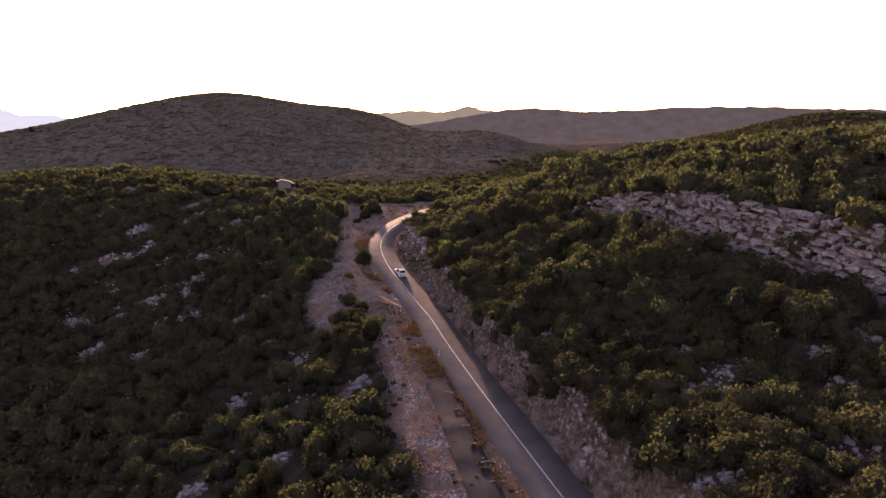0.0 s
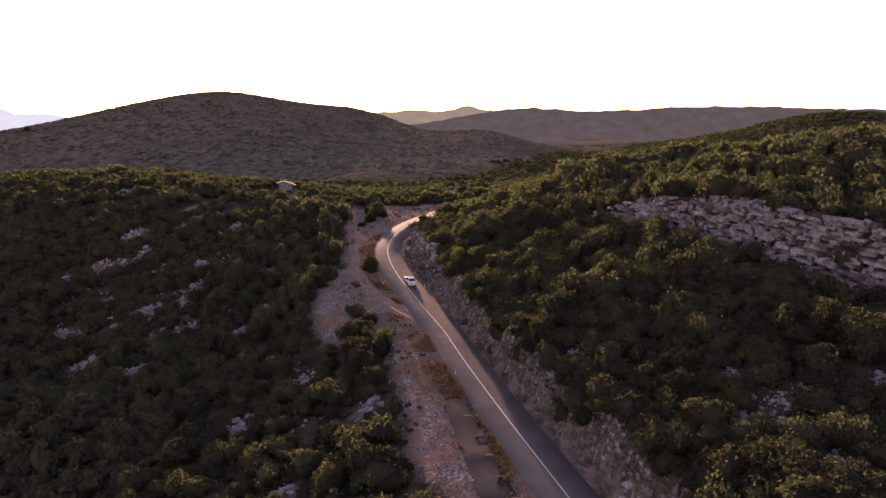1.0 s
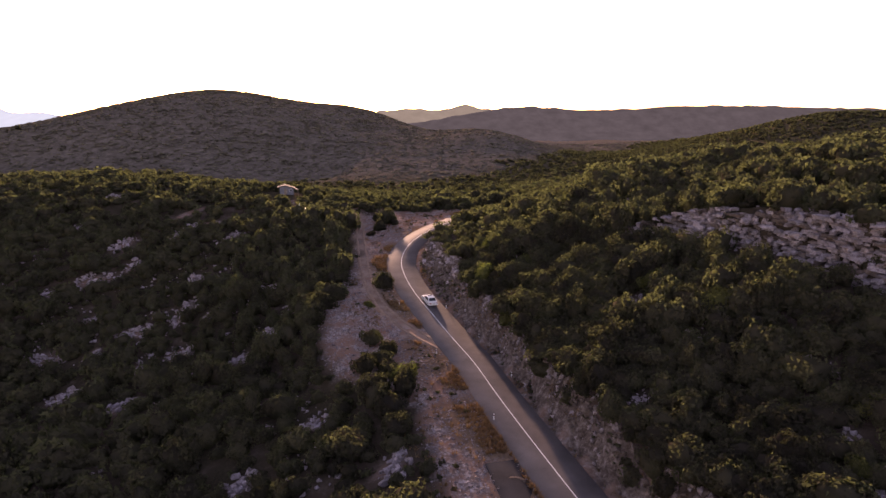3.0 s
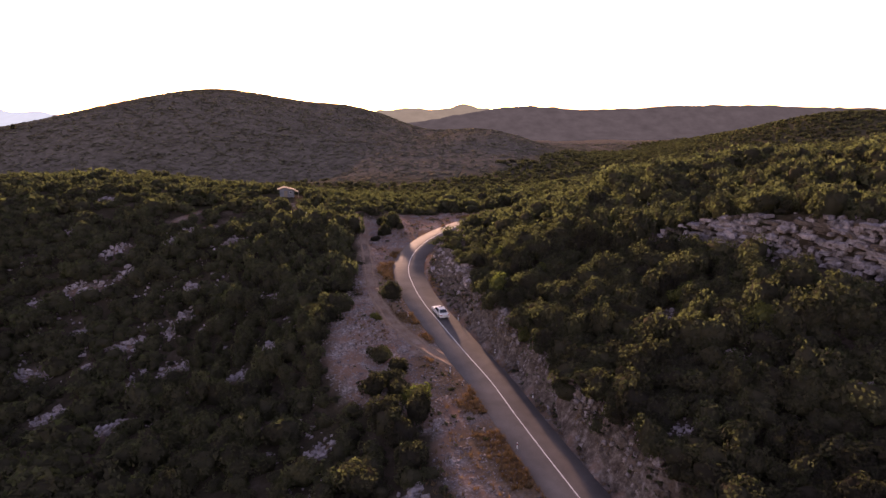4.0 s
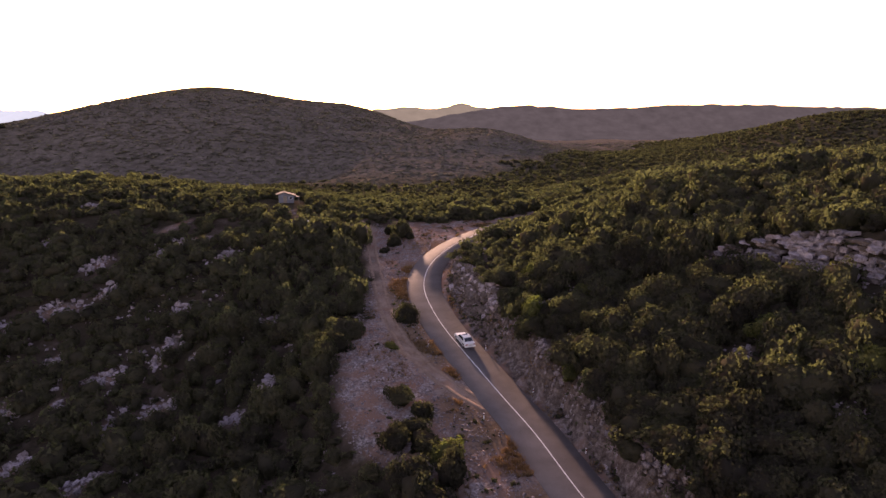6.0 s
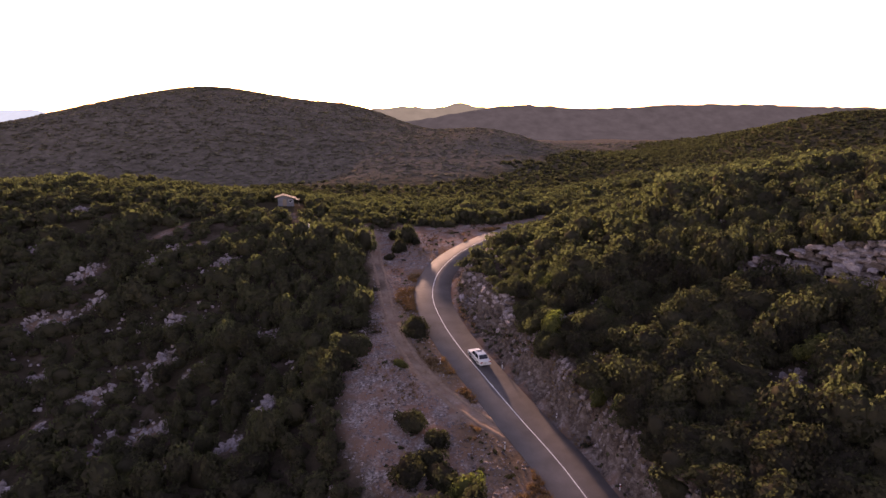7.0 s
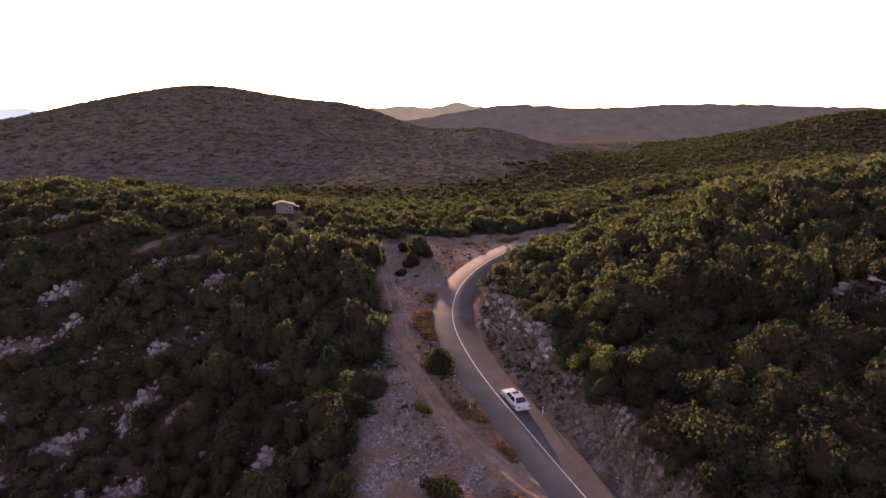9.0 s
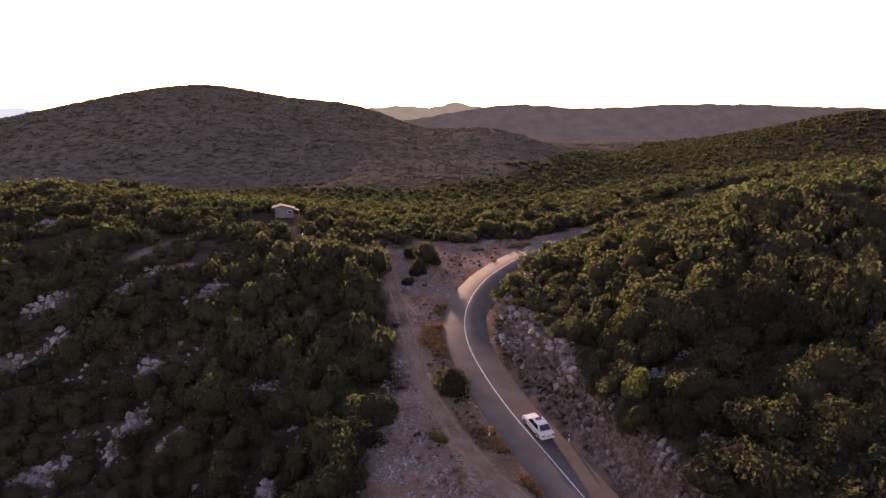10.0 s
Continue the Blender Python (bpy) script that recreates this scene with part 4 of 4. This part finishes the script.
def slab(corners, thick):
    """A thin panel on four corners."""
    bm = bmesh.new()
    c = [Vector(p) for p in corners]
    n = (c[1] - c[0]).cross(c[3] - c[0]).normalized() * thick
    a = [bm.verts.new(p + n) for p in c]
    b = [bm.verts.new(p - n) for p in c]
    bm.faces.new(a), bm.faces.new(b[::-1])
    for k in range(4):
        bm.faces.new((a[k], b[k], b[(k + 1) % 4], a[(k + 1) % 4]))
    bmesh.ops.recalc_face_normals(bm, faces=bm.faces[:])
    return bm


def car():
    base = new("car")
    body = part("body", profile([(-2.18, 0.42), (-2.14, 0.30), (2.06, 0.28), (2.16, 0.40), (2.14, 0.66), (2.02, 0.76), (0.92, 0.90), (-1.30, 0.94), (-2.10, 0.90), (-2.2, 0.80)], 1.68, 0.05, 0.05), M_CAR, base)
    part("cabin", profile([(0.98, 0.88), (0.28, 1.34), (0.10, 1.39), (-0.88, 1.38), (-1.02, 1.34), (-1.62, 0.92)], 1.56, 0.19, 0.035), M_CAR, base)
    part("windscreen", slab([(-0.66, 0.93, 0.935), (0.66, 0.93, 0.935), (0.55, 0.33, 1.325), (-0.55, 0.33, 1.325)], 0.012), M_GLASS, base, "dark glass windscreen")
    part("rear_window", slab([(-0.64, -1.585, 0.96), (0.64, -1.585, 0.96), (0.54, -1.07, 1.325), (-0.54, -1.07, 1.325)], 0.02), M_GLASS, base, "dark glass rear window")
    for s in (-1, 1):
        for y0, y1, t0, t1 in ((0.82, -0.22, 0.30, -0.22), (-0.30, -1.28, -0.30, -0.92)):
            part("side_window", slab([(s * 0.772, y0, 0.945), (s * 0.772, y1, 0.945), (s * 0.622, t1, 1.315), (s * 0.622, t0, 1.315)], 0.02), M_GLASS, base, "dark glass side window")
        part("mirror", box(0.16, 0.08, 0.11, (s * 0.90, 0.72, 0.98), 0.02), M_CAR, base)
        part("tail_light", box(0.34, 0.05, 0.15, (s * 0.62, -2.175, 0.74), 0.012), M_RED, base, "red tail light")
        part("headlight", box(0.36, 0.05, 0.14, (s * 0.58, 2.135, 0.62), 0.012), M_GLASS, base, "glass headlight")
        part("side_trim", box(0.03, 3.5, 0.05, (s * 0.838, -0.05, 0.58), 0.01), M_BLACK, base, "black rubber side strip")
        for y in (1.30, -1.28):
            spin = Matrix.Rotation(radians(90), 4, "Y")
            wheel = part("wheel", rod(0.30, 0.30, 0.19, (s * 0.755, y, 0.30), spin, 24), M_TYRE, base, "black tyre")
            part("rim", rod(0.19, 0.17, 0.03, (s * 0.855, y, 0.30), spin, 16), M_RIM, wheel, "silver rim")
    part("front_bumper", box(1.66, 0.16, 0.16, (0, 2.17, 0.42), 0.04), M_BLACK, base, "dark bumper")
    part("rear_bumper", box(1.66, 0.16, 0.17, (0, -2.2, 0.44), 0.04), M_CAR, base)
    part("sunroof", box(0.78, 0.44, 0.02, (0, -0.02, 1.393), 0.008), M_GLASS, base, "dark sunroof panel")
    plate = part("number_plate", box(0.5, 0.02, 0.11, (0, -2.215, 0.64)), M_WHITE, base, "white plate with a dark bar")
    part("plate_bar", box(0.4, 0.006, 0.05, (0, -2.228, 0.64)), M_BLACK, plate)
    part("grille", box(0.7, 0.03, 0.12, (0, 2.14, 0.62), 0.01), M_BLACK, base, "black grille")
    return tagged(base, "white older four-door saloon car driving up the road", "car")


the_car = car()
ck = int(np.argmin(np.abs(road_line[:, 1] - 117.3)))
cway = road_line[ck + 1] - road_line[ck - 1]
cway = cway / np.hypot(*cway)
slope = math.degrees(math.atan2(road_zs[ck + 2] - road_zs[ck - 2], 4.0))
the_car.matrix_basis = pose(road_line[ck, 0] + cway[1] * 1.1, road_line[ck, 1] - cway[0] * 1.1, road_zs[ck] + 0.005, 0, 0, math.degrees(math.atan2(-cway[0], cway[1]))) @ pose(0, 0, 0, slope) @ Matrix.Diagonal((0.93, 0.92, 0.93, 1))


# ---- hut on the left rise ----
def hut(x, y):
    base = new("hut")
    base.matrix_basis = pose(x, y, height(x, y) - 0.3, 0, 0, 14)
    w, d, h, top = 3.9, 2.4, 2.2, 2.9
    bm = bmesh.new()
    gable = [(-w / 2, 0), (w / 2, 0), (w / 2, h), (-w * 0.15, top), (-w / 2, h + 0.35)]
    a = [bm.verts.new((u, -d / 2, v)) for u, v in gable]
    b = [bm.verts.new((u, d / 2, v)) for u, v in gable]
    bm.faces.new(a), bm.faces.new(b[::-1])
    for k in range(5):
        bm.faces.new((a[k], b[k], b[(k + 1) % 5], a[(k + 1) % 5]))
    bmesh.ops.recalc_face_normals(bm, faces=bm.faces[:])
    part("wall", bm, M_PLASTER, base)
    for u0, v0, u1, v1 in ((-w * 0.15, top, w / 2 + 0.5, h - 0.2), (-w * 0.15, top, -w / 2 - 0.6, h + 0.1)):
        part("roof", slab([(u0, -d / 2 - 0.4, v0 + 0.1), (u1, -d / 2 - 0.4, v1 + 0.1), (u1, d / 2 + 0.4, v1 + 0.1), (u0, d / 2 + 0.4, v0 + 0.1)], 0.06), M_ROOF, base, "pale sheet roof")
    door = part("door", box(0.9, 0.06, 2.0, (-0.3, -d / 2 - 0.02, 1.0), 0.01), M_WOOD, base, "grey wooden door")
    part("handle", box(0.04, 0.06, 0.14, (0.05, -d / 2 - 0.07, 1.0), 0.01), M_RIM, door)
    win = part("window", box(0.8, 0.08, 0.7, (1.1, -d / 2 - 0.02, 1.5), 0.01), M_WHITE, base, "white window frame")
    part("pane", box(0.64, 0.02, 0.54, (1.1, -d / 2 - 0.065, 1.5)), M_GLASS, win)
    part("porch_roof", slab([(w / 2 - 0.1, -d / 2 - 0.3, 2.0), (w / 2 + 1.3, -d / 2 - 0.3, 1.7), (w / 2 + 1.3, 0.6, 1.7), (w / 2 - 0.1, 0.6, 2.0)], 0.05), M_ROOF, base, "pale lean-to roof")
    for v in (-d / 2 - 0.2, 0.5):
        part("porch_post", box(0.1, 0.1, 1.72, (w / 2 + 1.2, v, 0.84), 0.01), M_WOOD, base)
    return tagged(base, "small grey hut with a pale pitched roof among shrubs", "hut")


hut(*HUT)


def marker_post(x, y):
    base = new("path_post")
    base.matrix_basis = pose(x, y, height(x, y) - 0.05, 0, 3, 20)
    part("shaft", box(0.22, 0.22, 1.3, (0, 0, 0.65), 0.03), M_WHITE, base, "pale stone shaft")
    part("foot", box(0.6, 0.5, 0.3, (0, 0, 0.12), 0.06), M_ROCK, base, "rough stone foot")
    return tagged(base, "pale stone post beside the path to the hut", "post")


marker_post(-43.2, 176.5)
marker_post(-40.5, 171.0)
